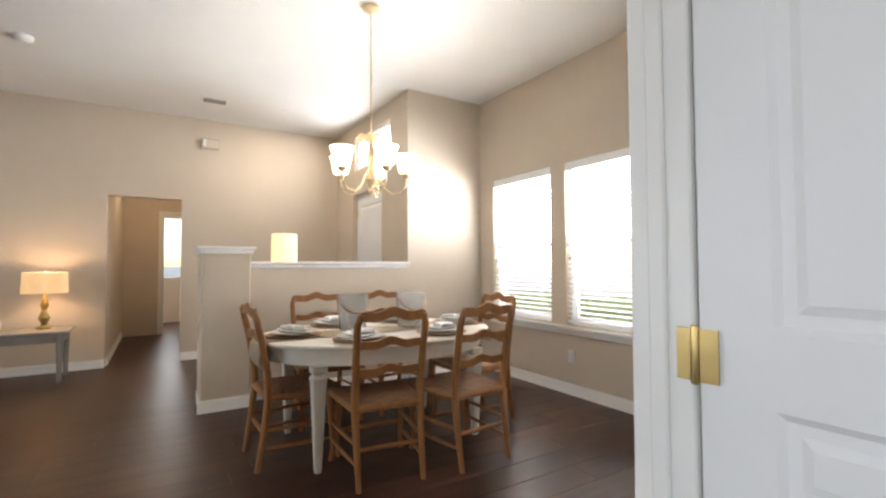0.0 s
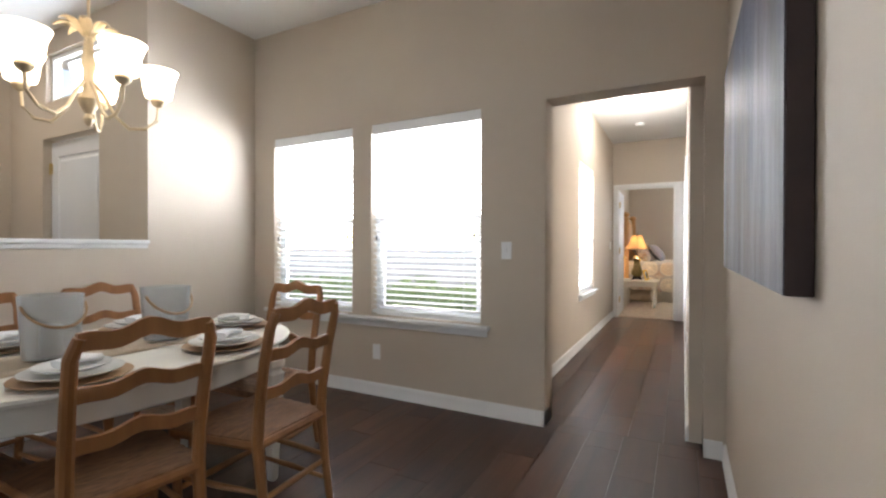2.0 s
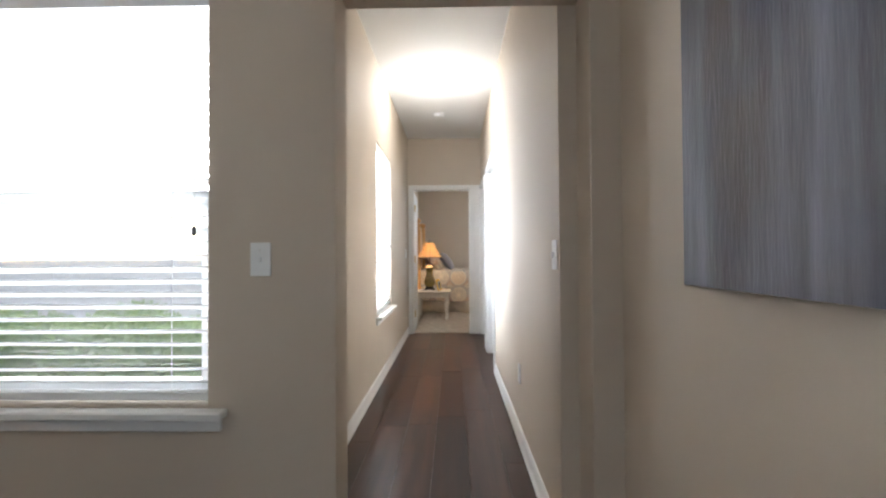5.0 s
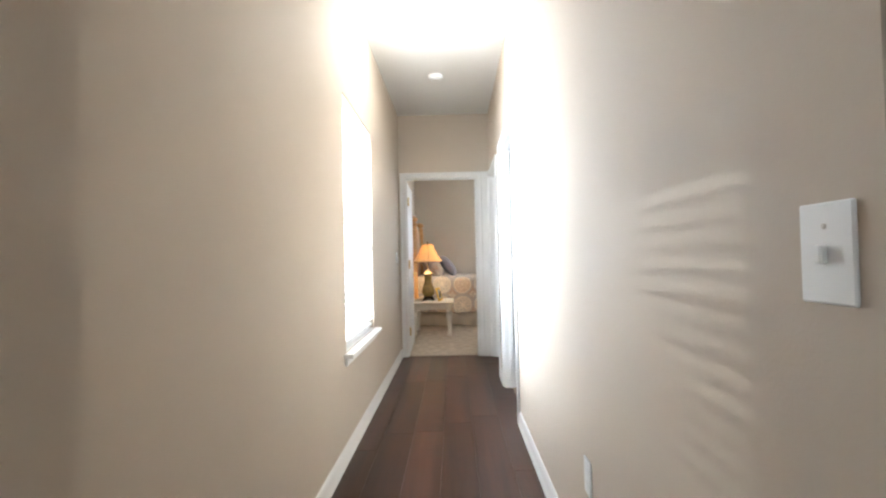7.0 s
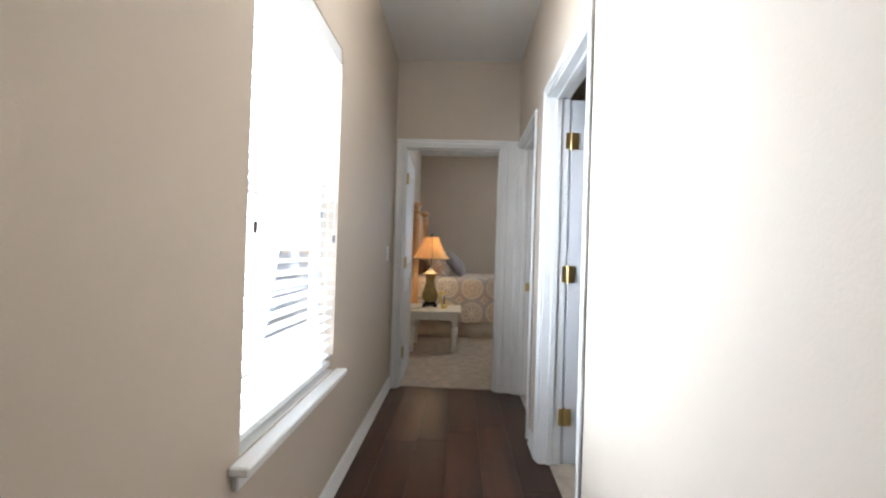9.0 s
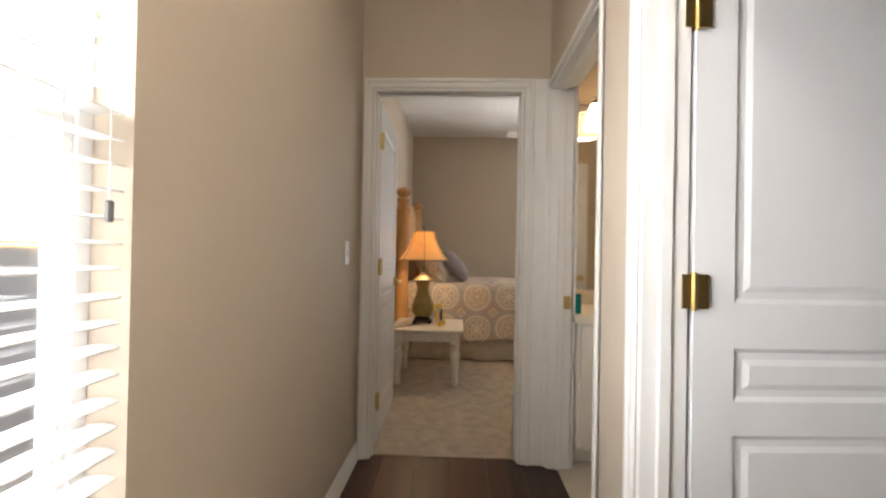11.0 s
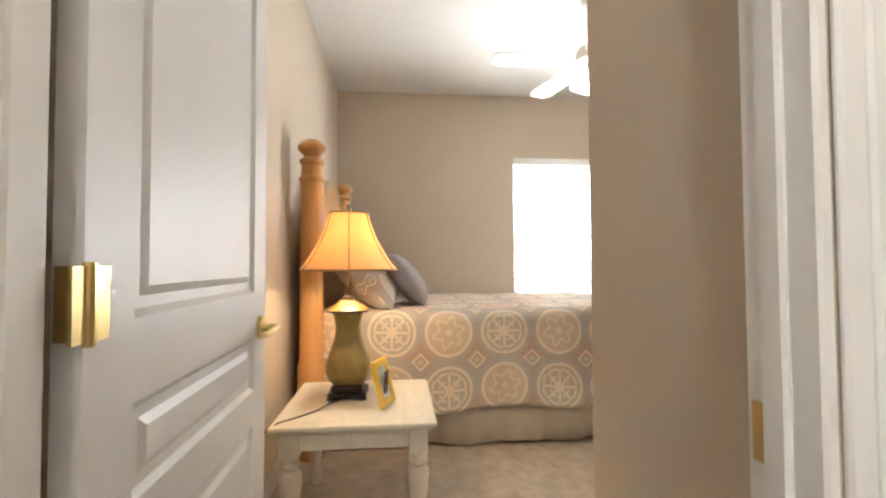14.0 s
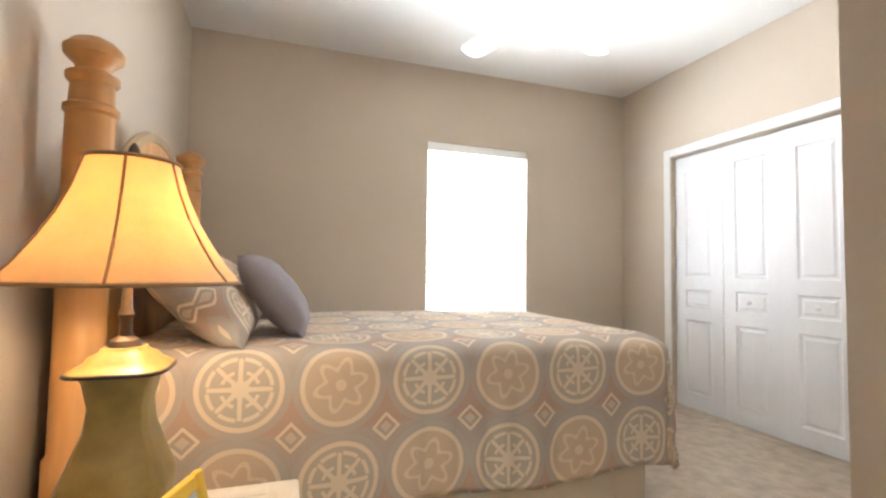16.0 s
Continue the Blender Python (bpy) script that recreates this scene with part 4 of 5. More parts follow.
for k in range(5):
    a = 2 * math.pi * k / 5 + 0.95
    ca, sa = math.cos(a), math.sin(a)
    arm = part("arm", tube([(r * ca, r * sa, z) for r, z in ((0.02, 1.74), (0.05, 1.70), (0.09, 1.62), (0.14, 1.575), (0.2, 1.585), (0.245, 1.63), (0.25, 1.70))], 0.007, 8), CHGOLD, ch)
    part("cup", lathe([(0.006, 1.69), (0.022, 1.70), (0.03, 1.715), (0.026, 1.735), (0.004, 1.736)], 16, 0.25 * ca, 0.25 * sa), CHGOLD, arm)
    part("glass_shade", lathe([(0.03, 1.725), (0.052, 1.735), (0.06, 1.77), (0.064, 1.81), (0.082, 1.853), (0.078, 1.853), (0.058, 1.81), (0.05, 1.75), (0.003, 1.735)], 24, 0.25 * ca, 0.25 * sa), GLASSLIT, arm, "lit frosted glass shade")

# the canvas on the wall
art = thing("canvas_painting", "large abstract canvas with grey and blue streaks", "painting", m=pose(1.088, 0.8625, 1.04))
part("canvas_body", box(0, 0, 0, 1.335, 0.042, 0.83, 0.002), CANVAS_EDGE, art)
part("painted_face", box(0.001, 0.0425, 0.001, 1.334, 0.0445, 0.829, 0), PAINTING, art)


# switches, outlets and ceiling fixtures
def plate(name, label, m, kind="toggle", wide=0.07):
    """A wall plate in the xz plane facing +y."""
    root = thing(name, label, "switch" if kind != "outlet" else "outlet", m=m)
    part("plate", box(-wide / 2, 0, -0.057, wide / 2, 0.006, 0.057, 0.002), PLATE, root)
    if kind == "toggle":
        part("toggle", box(-0.005, 0.006, -0.012, 0.005, 0.016, 0.009, 0.002), PLATE, root)
        part("screw", lathe([(0.003, 0), (0.003, 0.0012), (0.001, 0.0015)], 8), NICKEL, root, m=pose(0, 0.006, 0.03, -90))
    else:
        for z in (-0.02, 0.02):
            part("socket", box(-0.016, 0.006, z - 0.014, 0.016, 0.008, z + 0.014, 0.001), PLATE, root)
    return root


plate("light_switch", "white toggle switch plate on the beige wall", pose(2.92, 2.079, 1.10, 0, 0, 90))
plate("wall_outlet", "white duplex outlet low on the beige wall", pose(2.92, 3.112, 0.33, 0, 0, 90), "outlet")
plate("light_switch", "white toggle switch plate in the hall", pose(3.16, 1.03, 1.11), wide=0.075)
plate("wall_outlet", "white duplex outlet low on the hall wall", pose(4.14, 1.03, 0.40), "outlet")
plate("light_switch", "white rocker switch plate beside the bedroom door", pose(7.58, 2.07, 1.14, 0, 0, 180))
plate("wall_outlet", "white duplex outlet on the foyer wall", pose(0.30, 6.65, 0.38, 0, 0, 180), "outlet")

hl = thing("hall_ceiling_light", "white round lit ceiling light", "ceiling light", m=pose(5.66, 1.57, CH))
part("ring", lathe([(0.003, -0.03), (0.06, -0.03), (0.085, -0.02), (0.09, -0.001), (0.003, -0.0005)], 28), TRIM, hl)
part("lens", lathe([(0.003, -0.036), (0.05, -0.034), (0.058, -0.0305), (0.003, -0.0302)], 24), GLASSW, hl, "lit white lens")
sd = thing("smoke_detector", "white round smoke detector on the hall ceiling", "smoke detector", m=pose(6.75, 1.58, CH))
part("body", lathe([(0.003, -0.04), (0.045, -0.04), (0.06, -0.03), (0.065, -0.001), (0.003, -0.0005)], 24), PLATE, sd)
part("grille", lathe([(0.02, -0.043), (0.03, -0.043), (0.032, -0.0402), (0.018, -0.0402)], 20), TRIM, sd)
cl = thing("recessed_light", "white recessed ceiling can light, lit", "ceiling light", m=pose(1.12, 5.82, CD))
part("trim_ring", lathe([(0.06, -0.004), (0.085, -0.006), (0.09, -0.001), (0.06, -0.0008)], 28), TRIM, cl)
part("lamp_face", lathe([(0.003, -0.003), (0.058, -0.003), (0.058, -0.001), (0.003, -0.0005)], 24), GLASSW, cl, "lit lamp face")
vent = thing("ceiling_vent", "small white ceiling air vent", "vent", m=pose(0.33, 5.83, CD))
part("frame", box(-0.13, -0.08, -0.012, 0.13, 0.08, -0.001, 0.003), TRIM, vent)
for i in range(6):
    part("slat", box(-0.11, -0.06 + i * 0.022, -0.018, 0.11, -0.05 + i * 0.022, -0.0125, 0), GREYTABLE, vent)
copy_thing(hl, pose(-0.22, 8.02, 2.5))
chime = thing("door_chime", "small cream door chime box high on the foyer wall", "door chime", m=pose(0.36, 6.65, 2.66))
part("cover", box(-0.10, -0.05, -0.06, 0.10, 0, 0.06, 0.008), WALL, chime)
part("side_grille", box(-0.085, -0.054, -0.045, -0.05, -0.0502, 0.045, 0.001), TRIM, chime)
sd2 = copy_thing(sd, pose(-1.1, 5.05, CD))

# foyer and living room
con = thing("console_table", "dark wooden console table behind the half wall", "table", m=pose(0.95, 5.0, 0))
part("top", box(-0.45, -0.18, 0.74, 0.45, 0.18, 0.77, 0.004), BRONZE, con)
for sx in (-1, 1):
    for sy in (-1, 1):
        part("leg", lathe([(0.014, 0), (0.024, 0.7), (0.024, 0.739)], 12, sx * 0.41, sy * 0.14, square=True), BRONZE, con)


def drum_lamp(m, h0, h1, r, shade, body, label):
    lamp = thing("table_lamp", label, "lamp", m=m)
    part("base", lathe([(0.055, 0), (0.065, 0.008), (0.06, 0.02), (0.022, 0.04), (0.03, 0.07), (0.05, 0.11), (0.032, 0.16), (0.02, 0.19), (0.034, 0.23), (0.028, 0.28), (0.012, 0.31), (0.008, h0 + 0.05), (0.003, h0 + 0.06)], 24), body, lamp)
    part("shade", lathe([(r, h0), (r * 1.005, h0 + 0.004), (r * 0.96, h1), (r * 0.95, h1), (r * 0.99, h0)], 32, caps=False), shade, lamp, "lit drum shade")
    part("finial", lathe([(0.004, h0 + 0.06), (0.004, h1 + 0.004), (0.01, h1 + 0.012), (0.003, h1 + 0.024)], 12), NICKEL, lamp)
    return lamp


drum_lamp(pose(0.90, 5.0, 0.77), 0.40, 0.68, 0.125, SHADEC, NICKEL, "lit cream drum lamp behind the half wall")
et = thing("end_table", "grey-washed wooden end table with a lower rail", "table", m=pose(-1.37, 6.27, 0))
part("top", box(-0.46, -0.24, 0.475, 0.46, 0.24, 0.505, 0.006), GREYTABLE, et)
part("apron", box(-0.41, -0.2, 0.39, 0.41, 0.2, 0.4745, 0.003), GREYTABLE, et)
for sx in (-1, 1):
    for sy in (-1, 1):
        part("leg", lathe([(0.016, 0), (0.022, 0.02), (0.02, 0.1), (0.03, 0.36), (0.03, 0.47)], 14, sx * 0.39, sy * 0.18), GREYTABLE, et)
drum_lamp(pose(-1.14, 6.33, 0.505), 0.36, 0.57, 0.185, SHADET, OLIVE, "lit tan drum lamp on the grey end table")
fl = bmesh.new()
lathe([(0.03, 0), (0.05, 0.06), (0.03, 0.14), (0.02, 0.16), (0.003, 0.15)], 16, bm=fl)
solo("small_vase", fl, PORC, "small white vase on the end table", "vase", m=pose(-1.49, 6.25, 0.505))
stand = thing("plant_stand", "low dark stand with a green potted plant", "plant stand", m=pose(1.62, 5.35, 0))
part("stand_top", box(-0.16, -0.16, 0.72, 0.16, 0.16, 0.75, 0.004), BRONZE, stand)
for sx in (-1, 1):
    for sy in (-1, 1):
        part("leg", box(sx * 0.13 - 0.012, sy * 0.13 - 0.012, 0, sx * 0.13 + 0.012, sy * 0.13 + 0.012, 0.7195, 0.002), BRONZE, stand)
plant = thing("potted_plant", "small green leafy plant in a white pot", "plant", m=pose(1.62, 5.35, 0.75))
part("pot", lathe([(0.07, 0), (0.09, 0.15), (0.095, 0.16), (0.085, 0.16), (0.08, 0.13), (0.003, 0.13)], 24), PORC, plant)
bm = bmesh.new()
for i in range(90):
    a, s = random.uniform(0, 6.28), random.uniform(0.5, 1)
    d = Vector((math.cos(a) * s, math.sin(a) * s, random.uniform(0.5, 1.4)))
    p0 = Vector((0, 0, 0.12))
    tip = p0 + d * 0.22
    midp = p0 + d * 0.13 + Vector((0, 0, 0.03))
    side = d.cross(Vector((0, 0, 1))).normalized() * 0.014
    v = [bm.verts.new(q) for q in (p0, midp + side, tip, midp - side)]
    bm.faces.new(v)
part("foliage", bm, GRASSM, plant)

# bedroom: bed
bed = thing("bed", "golden pine panel bed with turned corner posts", "bed", m=pose(0, 0, 0))
for x in (10.148, 11.647):
    part("post", lathe([(r * 1.28, 0.006 + z * 1.077) for r, z in ((0.055, 0), (0.06, 0.015), (0.06, 0.49), (0.052, 0.505), (0.052, 1.46), (0.058, 1.47), (0.058, 1.485), (0.048, 1.495), (0.046, 1.55), (0.056, 1.565), (0.056, 1.58), (0.036, 1.595), (0.04, 1.61), (0.062, 1.635), (0.064, 1.655), (0.045, 1.68), (0.02, 1.695), (0.003, 1.70))], 24, x, 2.115), PINE2, bed, "turned pine bed post")
hb = [(10.2, 0.35), (11.6, 0.35)]
for i in range(25):
    s = 1 - 2 * i / 24
    z = 1.38 + 0.31 * (max(0.0, 1 - (abs(s) / 0.86) ** 2.2)) if abs(s) < 0.86 else 1.38
    hb.append((10.9 + s * 0.70, z))
part("headboard", prism(hb, 2.10, 2.13), PINE2, bed, "arched pine headboard", smooth=30)
rim = [(10.9 + (1 - 2 * i / 24) * 0.60, 0, 1.385 + 0.31 * max(0.0, 1 - abs(1 - 2 * i / 24) ** 2.2)) for i in range(25)]
part("headboard_rim", tube([(x, 2.11, z) for x, y, z in rim], 0.024, 8), STONE, bed, "pale carved headboard rim")
for x in (10.25, 11.55):
    part("side_rail", box(x - 0.015, -0.06, 0.22, x + 0.015, 2.09, 0.32, 0.004), PINE2, bed)
part("mattress", box(10.2, -0.12, 0.325, 11.6, 2.06, 0.77, 0.06, 4), NAPKIN, bed, "white mattress")

# bedspread, draped: flat cloth folded over the edges
XC, HW, Y0, Y1, ZT, DROP = 10.9, 0.75, 2.06, -0.17, 0.83, 0.56


def fold(e, r=0.07):
    """Run out and drop of cloth that goes e past the start of a rounded edge."""
    if e <= 0:
        return 0.0, 0.0
    a = min(e / r, math.pi / 2)
    return r * math.sin(a), r * (1 - math.cos(a)) + max(e - r * math.pi / 2, 0)


bm = bmesh.new()
uvl = bm.loops.layers.uv.new("UVMap")
us = np.linspace(-HW - DROP, HW + DROP, 110)
vs = np.linspace(0, Y0 - Y1 + DROP, 110)
grid, flat = [], {}
for u in us:
    row = []
    for v in vs:
        eu, ev = abs(u) - (HW - 0.07), v - (Y0 - Y1 - 0.07)
        ou, du = fold(eu)
        ov, dv = fold(ev)
        x = math.copysign(min(abs(u), HW - 0.07) + ou, u)
        y = Y0 - (min(v, Y0 - Y1 - 0.07) + ov)
        drop = max(du, dv)
        if eu > 0 and ev > 0:
            k = min(eu, ev) / DROP
            x += math.copysign(0.03 * k, u)
            y -= 0.02 * k
        hang = min(drop / 0.3, 1)
        x += math.copysign(0.014 * hang * math.sin(v * 16 + 2 * math.sin(v * 5)) * (0.4 + drop), u) if eu > 0 else 0
        y -= 0.014 * hang * math.sin(u * 17) * (0.4 + drop) if ev > 0 else 0
        n = noise.noise(Vector((u * 3.1, v * 2.7, 0))) * 0.012 + noise.noise(Vector((u * 9, v * 8, 3))) * 0.004
        z = ZT - drop * (1 - 0.03 * math.sin(v * 7)) + (n if drop < 0.03 else 0.3 * n)
        vert = bm.verts.new((XC + x, y, max(z, 0.2)))
        flat[vert] = ((Y0 - v - 1.656) / 0.335 + 0.5, (abs(u) - HW - 0.10) / 0.335 + 0.5)
        row.append(vert)
    grid.append(row)
for i in range(len(us) - 1):
    for j in range(len(vs) - 1):
        f = bm.faces.new((grid[i][j], grid[i + 1][j], grid[i + 1][j + 1], grid[i][j + 1]))
        for lp in f.loops:
            lp[uvl].uv = flat[lp.vert]
spread = solo("bedspread", bm, SPREAD, "taupe quilt with cream medallions draped over the bed", "bedspread", smooth=80)
spread.modifiers.new("thick", 'SOLIDIFY').thickness = 0.008

bm = bmesh.new()
path = [(10.21, 2.05 - 2.15 * i / 90) for i in range(91)] + [(10.21 + 1.38 * i / 60, -0.10) for i in range(1, 61)] + [(11.59, -0.10 + 2.15 * i / 60) for i in range(1, 61)]
prev = None
for i, (x, y) in enumerate(path):
    w = 0.012 * math.sin(i * 0.42) + 0.006 * math.sin(i * 1.1)
    rowv = [bm.verts.new((x - (w * k if i < 91 else 0), y - (w * k if 90 < i < 151 else 0), z)) for k, z in ((0.2, 0.318), (0.6, 0.17), (1.2, 0.02 + 0.008 * math.sin(i * 0.3)))]
    if prev:
        for k in range(2):
            bm.faces.new((prev[k], prev[k + 1], rowv[k + 1], rowv[k]))
    prev = rowv
solo("bed_skirt", bm, SKIRT, "cream gathered bed skirt hanging under the quilt", "bed skirt", smooth=80).modifiers.new("thick", 'SOLIDIFY').thickness = 0.004


def pillow(name, label, material, m, w, h, t, uv=False):
    bm = bmesh.new()
    uvl = bm.loops.layers.uv.new("UVMap")
    n = 20
    pos = {}
    for side in (-1, 1):
        g = []
        for i in range(n + 1):
            row = []
            for j in range(n + 1):
                a, b = i / n * 2 - 1, j / n * 2 - 1
                k = max(0.0, (1 - abs(a) ** 2.6)) ** 0.5 * max(0.0, (1 - abs(b) ** 2.6)) ** 0.5
                pin = 1 - 0.05 * (1 - abs(a * b))
                bump = 0.012 * noise.noise(Vector((a * 2.2, b * 2.2, side + w)))
                v = bm.verts.new((a * w / 2 * pin, b * h / 2 * pin, side * (t / 2 * k + 0.004) + bump * k))
                pos[v] = (a * w / 2 / 0.27 + 0.2, b * h / 2 / 0.27 + 0.1)
                row.append(v)
            g.append(row)
        for i in range(n):
            for j in range(n):
                f = bm.faces.new((g[i][j], g[i + 1][j], g[i + 1][j + 1], g[i][j + 1]))
                for lp in f.loops:
                    lp[uvl].uv = pos[lp.vert]
    bmesh.ops.remove_doubles(bm, verts=bm.verts, dist=0.0085)
    return solo(name, bm, material, label, "pillow", "pillows on the bed", m, smooth=80)


for x in (10.54, 11.26):
    pillow("pillow_sham", "medallion-print pillow sham leaning on the headboard", SPREAD, pose(x, 1.83, 1.0, 44, 0, 0), 0.70, 0.50, 0.22)
pillow("throw_pillow", "plain grey-purple square throw pillow", GREYP, pose(10.62, 1.56, 1.0, 52, 0, -4), 0.44, 0.42, 0.16)
pillow("throw_pillow", "plain grey-purple square throw pillow", GREYP, pose(11.25, 1.56, 1.0, 52, 0, 5), 0.44, 0.42, 0.16)

# nightstand and what stands on it
ns = thing("nightstand", "distressed white painted nightstand with turned legs", "nightstand", m=pose(9.566, 1.795, 0.006) @ sized(1.285, 1.155, 0.845))
part("tabletop", bm_box(box(-0.265, -0.285, 0.545, 0.265, 0.27, 0.574, 0.01, 2), -0.25, -0.27, 0.532, 0.25, 0.255, 0.5445, 0.004), DISTRESS, ns)
for y0, y1, x0, x1 in ((-0.24, -0.222, -0.18, 0.18), (0.205, 0.223, -0.18, 0.18)):
    part("apron", box(x0, y0, 0.445, x1, y1, 0.5315, 0.003), DISTRESS, ns)
for x0, x1 in ((-0.225, -0.207), (0.207, 0.225)):
    part("apron", box(x0, -0.19, 0.445, x1, 0.175, 0.5315, 0.003), DISTRESS, ns)
for x0, y0, x1, y1 in ((-0.21, -0.235, 0.21, -0.215), (-0.21, 0.20, 0.21, 0.22), (-0.22, -0.21, -0.2, 0.195), (0.2, -0.21, 0.22, 0.195)):
    part("top_inlay", box(x0, y0, 0.5745, x1, y1, 0.5765, 0.001), DISTRESS, ns)
for sx in (-1, 1):
    for sy in (-1, 1):
        cx, cy = sx * 0.21, sy * 0.215 - 0.0075
        bm = box(cx - 0.032, cy - 0.032, 0.415, cx + 0.032, cy + 0.032, 0.5315, 0.003)
        lathe([(0.018, 0), (0.026, 0.012), (0.028, 0.05), (0.022, 0.09), (0.03, 0.2), (0.036, 0.29), (0.038, 0.33), (0.03, 0.352), (0.024, 0.358), (0.034, 0.372), (0.034, 0.384), (0.022, 0.392), (0.03, 0.404), (0.03, 0.4145)], 18, cx, cy, bm=bm)
        part("leg", bm, DISTRESS, ns)

lp_ = thing("bedside_lamp", "lit amber bell-shade lamp with olive ceramic body", "lamp", m=pose(9.635, 1.85, 0.492) @ sized(1.28, 1.28, 1.172))
bm = box(-0.068, -0.068, 0.012, 0.068, 0.068, 0.026, 0.004)
bm_box(bm, -0.055, -0.055, 0.026, 0.055, 0.055, 0.052, 0.005)
for sx in (-1, 1):
    for sy in (-1, 1):
        bm_box(bm, sx * 0.055 - 0.014, sy * 0.055 - 0.014, 0.0, sx * 0.055 + 0.014, sy * 0.055 + 0.014, 0.012, 0.003)
part("foot", bm, BLACK, lp_, "black stepped lamp foot")
part("vase", lathe([(0.048, 0.0525), (0.068, 0.072), (0.079, 0.105), (0.078, 0.135), (0.062, 0.185), (0.047, 0.235), (0.043, 0.275), (0.051, 0.322), (0.058, 0.335)], 32, square=True), OLIVE, lp_, "olive-gold crackled ceramic body")
part("cap", lathe([(0.068, 0.3352), (0.07, 0.343), (0.064, 0.347), (0.05, 0.357), (0.046, 0.365), (0.034, 0.372), (0.03, 0.38), (0.004, 0.3805)], 28, square=True), OLIVE, lp_, "olive-gold stepped cap")
part("cap_rim", lathe([(0.069, 0.3345), (0.0735, 0.336), (0.0735, 0.341), (0.069, 0.3425)], 28, square=True, caps=False), BLACK, lp_, "dark cap rim")
part("stem", lathe([(0.026, 0.381), (0.022, 0.392), (0.01, 0.4), (0.009, 0.43), (0.013, 0.44), (0.009, 0.45), (0.008, 0.51), (0.003, 0.73)], 16), BRONZE, lp_, "dark bronze stem")
prof = [(0.175, 0.498), (0.176, 0.504), (0.155, 0.53), (0.128, 0.575), (0.105, 0.62), (0.086, 0.67), (0.074, 0.715), (0.071, 0.728)]
part("shade", lathe(prof + [(r - 0.002, z) for r, z in prof[::-1]], 40, caps=False), SHADEY, lp_, "lit amber fabric bell shade")
for k in range(6):
    a = 2 * math.pi * k / 6 + 0.12
    part("shade_rib", tube([((r + 0.001) * math.cos(a), (r + 0.001) * math.sin(a), z) for r, z in prof], 0.0022, 6), CHARGER, lp_)
for r, z in ((0.176, 0.5), (0.072, 0.728)):
    part("shade_trim", tube([(r * math.cos(t * math.pi / 16), r * math.sin(t * math.pi / 16), z) for t in range(33)], 0.0038, 6), CHARGER, lp_)
part("finial", lathe([(0.004, 0.725), (0.004, 0.738), (0.01, 0.745), (0.008, 0.755), (0.003, 0.765)], 12), BRONZE, lp_)
solo("lamp_cord", tube([(9.56, 1.87, 0.50), (9.50, 1.92, 0.496), (9.42, 1.95, 0.496), (9.34, 2.01, 0.496), (9.27, 2.08, 0.496), (9.24, 2.125, 0.47), (9.235, 2.14, 0.25)], 0.003, 6), BLACK, "thin black lamp cord trailing off the nightstand", "cord")

pf = thing("photo_frame", "yellow picture frame leaning back on the nightstand", "picture frame", m=pose(9.46, 1.66, 0.496, 0, 0, -18) @ pose(0, 0, 0, -14) @ sized(1.2, 1.2, 1.2))
for x0, z0, x1, z1 in ((-0.065, 0, -0.042, 0.165), (0.042, 0, 0.065, 0.165), (-0.042, 0, 0.042, 0.026), (-0.042, 0.139, 0.042, 0.165)):
    part("frame_bar", box(x0, -0.008, z0, x1, 0.008, z1, 0.003), YELLOW, pf)
part("print", box(-0.042, -0.002, 0.026, 0.042, 0.004, 0.139, 0), PAPER, pf, "pale blue and white print")
part("easel_leg", box(-0.018, 0.009, 0.0, 0.018, 0.013, 0.12, 0.001), BLACK, pf, "black easel back", m=pose(0, 0, 0, 16))

# ceiling fan
fan = thing("ceiling_fan", "white ceiling fan with five blades and lit glass shades", "ceiling fan", m=pose(10.37, 0.31, 0.16) @ sized(1.12, 1.12, 1))
part("canopy", lathe([(0.012, 2.65), (0.03, 2.655), (0.06, 2.68), (0.068, 2.719), (0.003, 2.7195)], 24), FANW, fan)
part("rod", tube([(0, 0, 2.42), (0, 0, 2.66)], 0.012, 10), FANW, fan)
part("motor", lathe([(0.04, 2.275), (0.085, 2.28), (0.10, 2.30), (0.10, 2.36), (0.085, 2.39), (0.05, 2.405), (0.02, 2.43), (0.003, 2.43)], 32), FANW, fan)
part("light_hub", lathe([(0.003, 2.20), (0.045, 2.205), (0.06, 2.23), (0.05, 2.274), (0.003, 2.2745)], 24), FANW, fan)
for k in range(5):
    a = radians(16 + 72 * k)
    m5 = pose(0, 0, 2.30, 0, 0, 16 + 72 * k)
    bm = bmesh.new()
    out = [(0.19, -0.05), (0.40, -0.062), (0.57, -0.066), (0.61, -0.05), (0.625, 0), (0.61, 0.05), (0.57, 0.066), (0.40, 0.062), (0.19, 0.05)]
    lo = [bm.verts.new((x, y, -0.003 + y * 0.2)) for x, y in out]
    hi = [bm.verts.new((x, y, 0.003 + y * 0.2)) for x, y in out]
    bm.faces.new(lo[::-1])
    bm.faces.new(hi)
    for i in range(len(out)):
        bm.faces.new((lo[i], lo[(i + 1) % len(out)], hi[(i + 1) % len(out)], hi[i]))
    bl = part("blade", bm, FANW, fan, m=m5)
    part("blade_iron", box(0.09, -0.018, -0.01, 0.24, 0.018, -0.004, 0.002), CHGOLD, bl, "cream blade bracket")
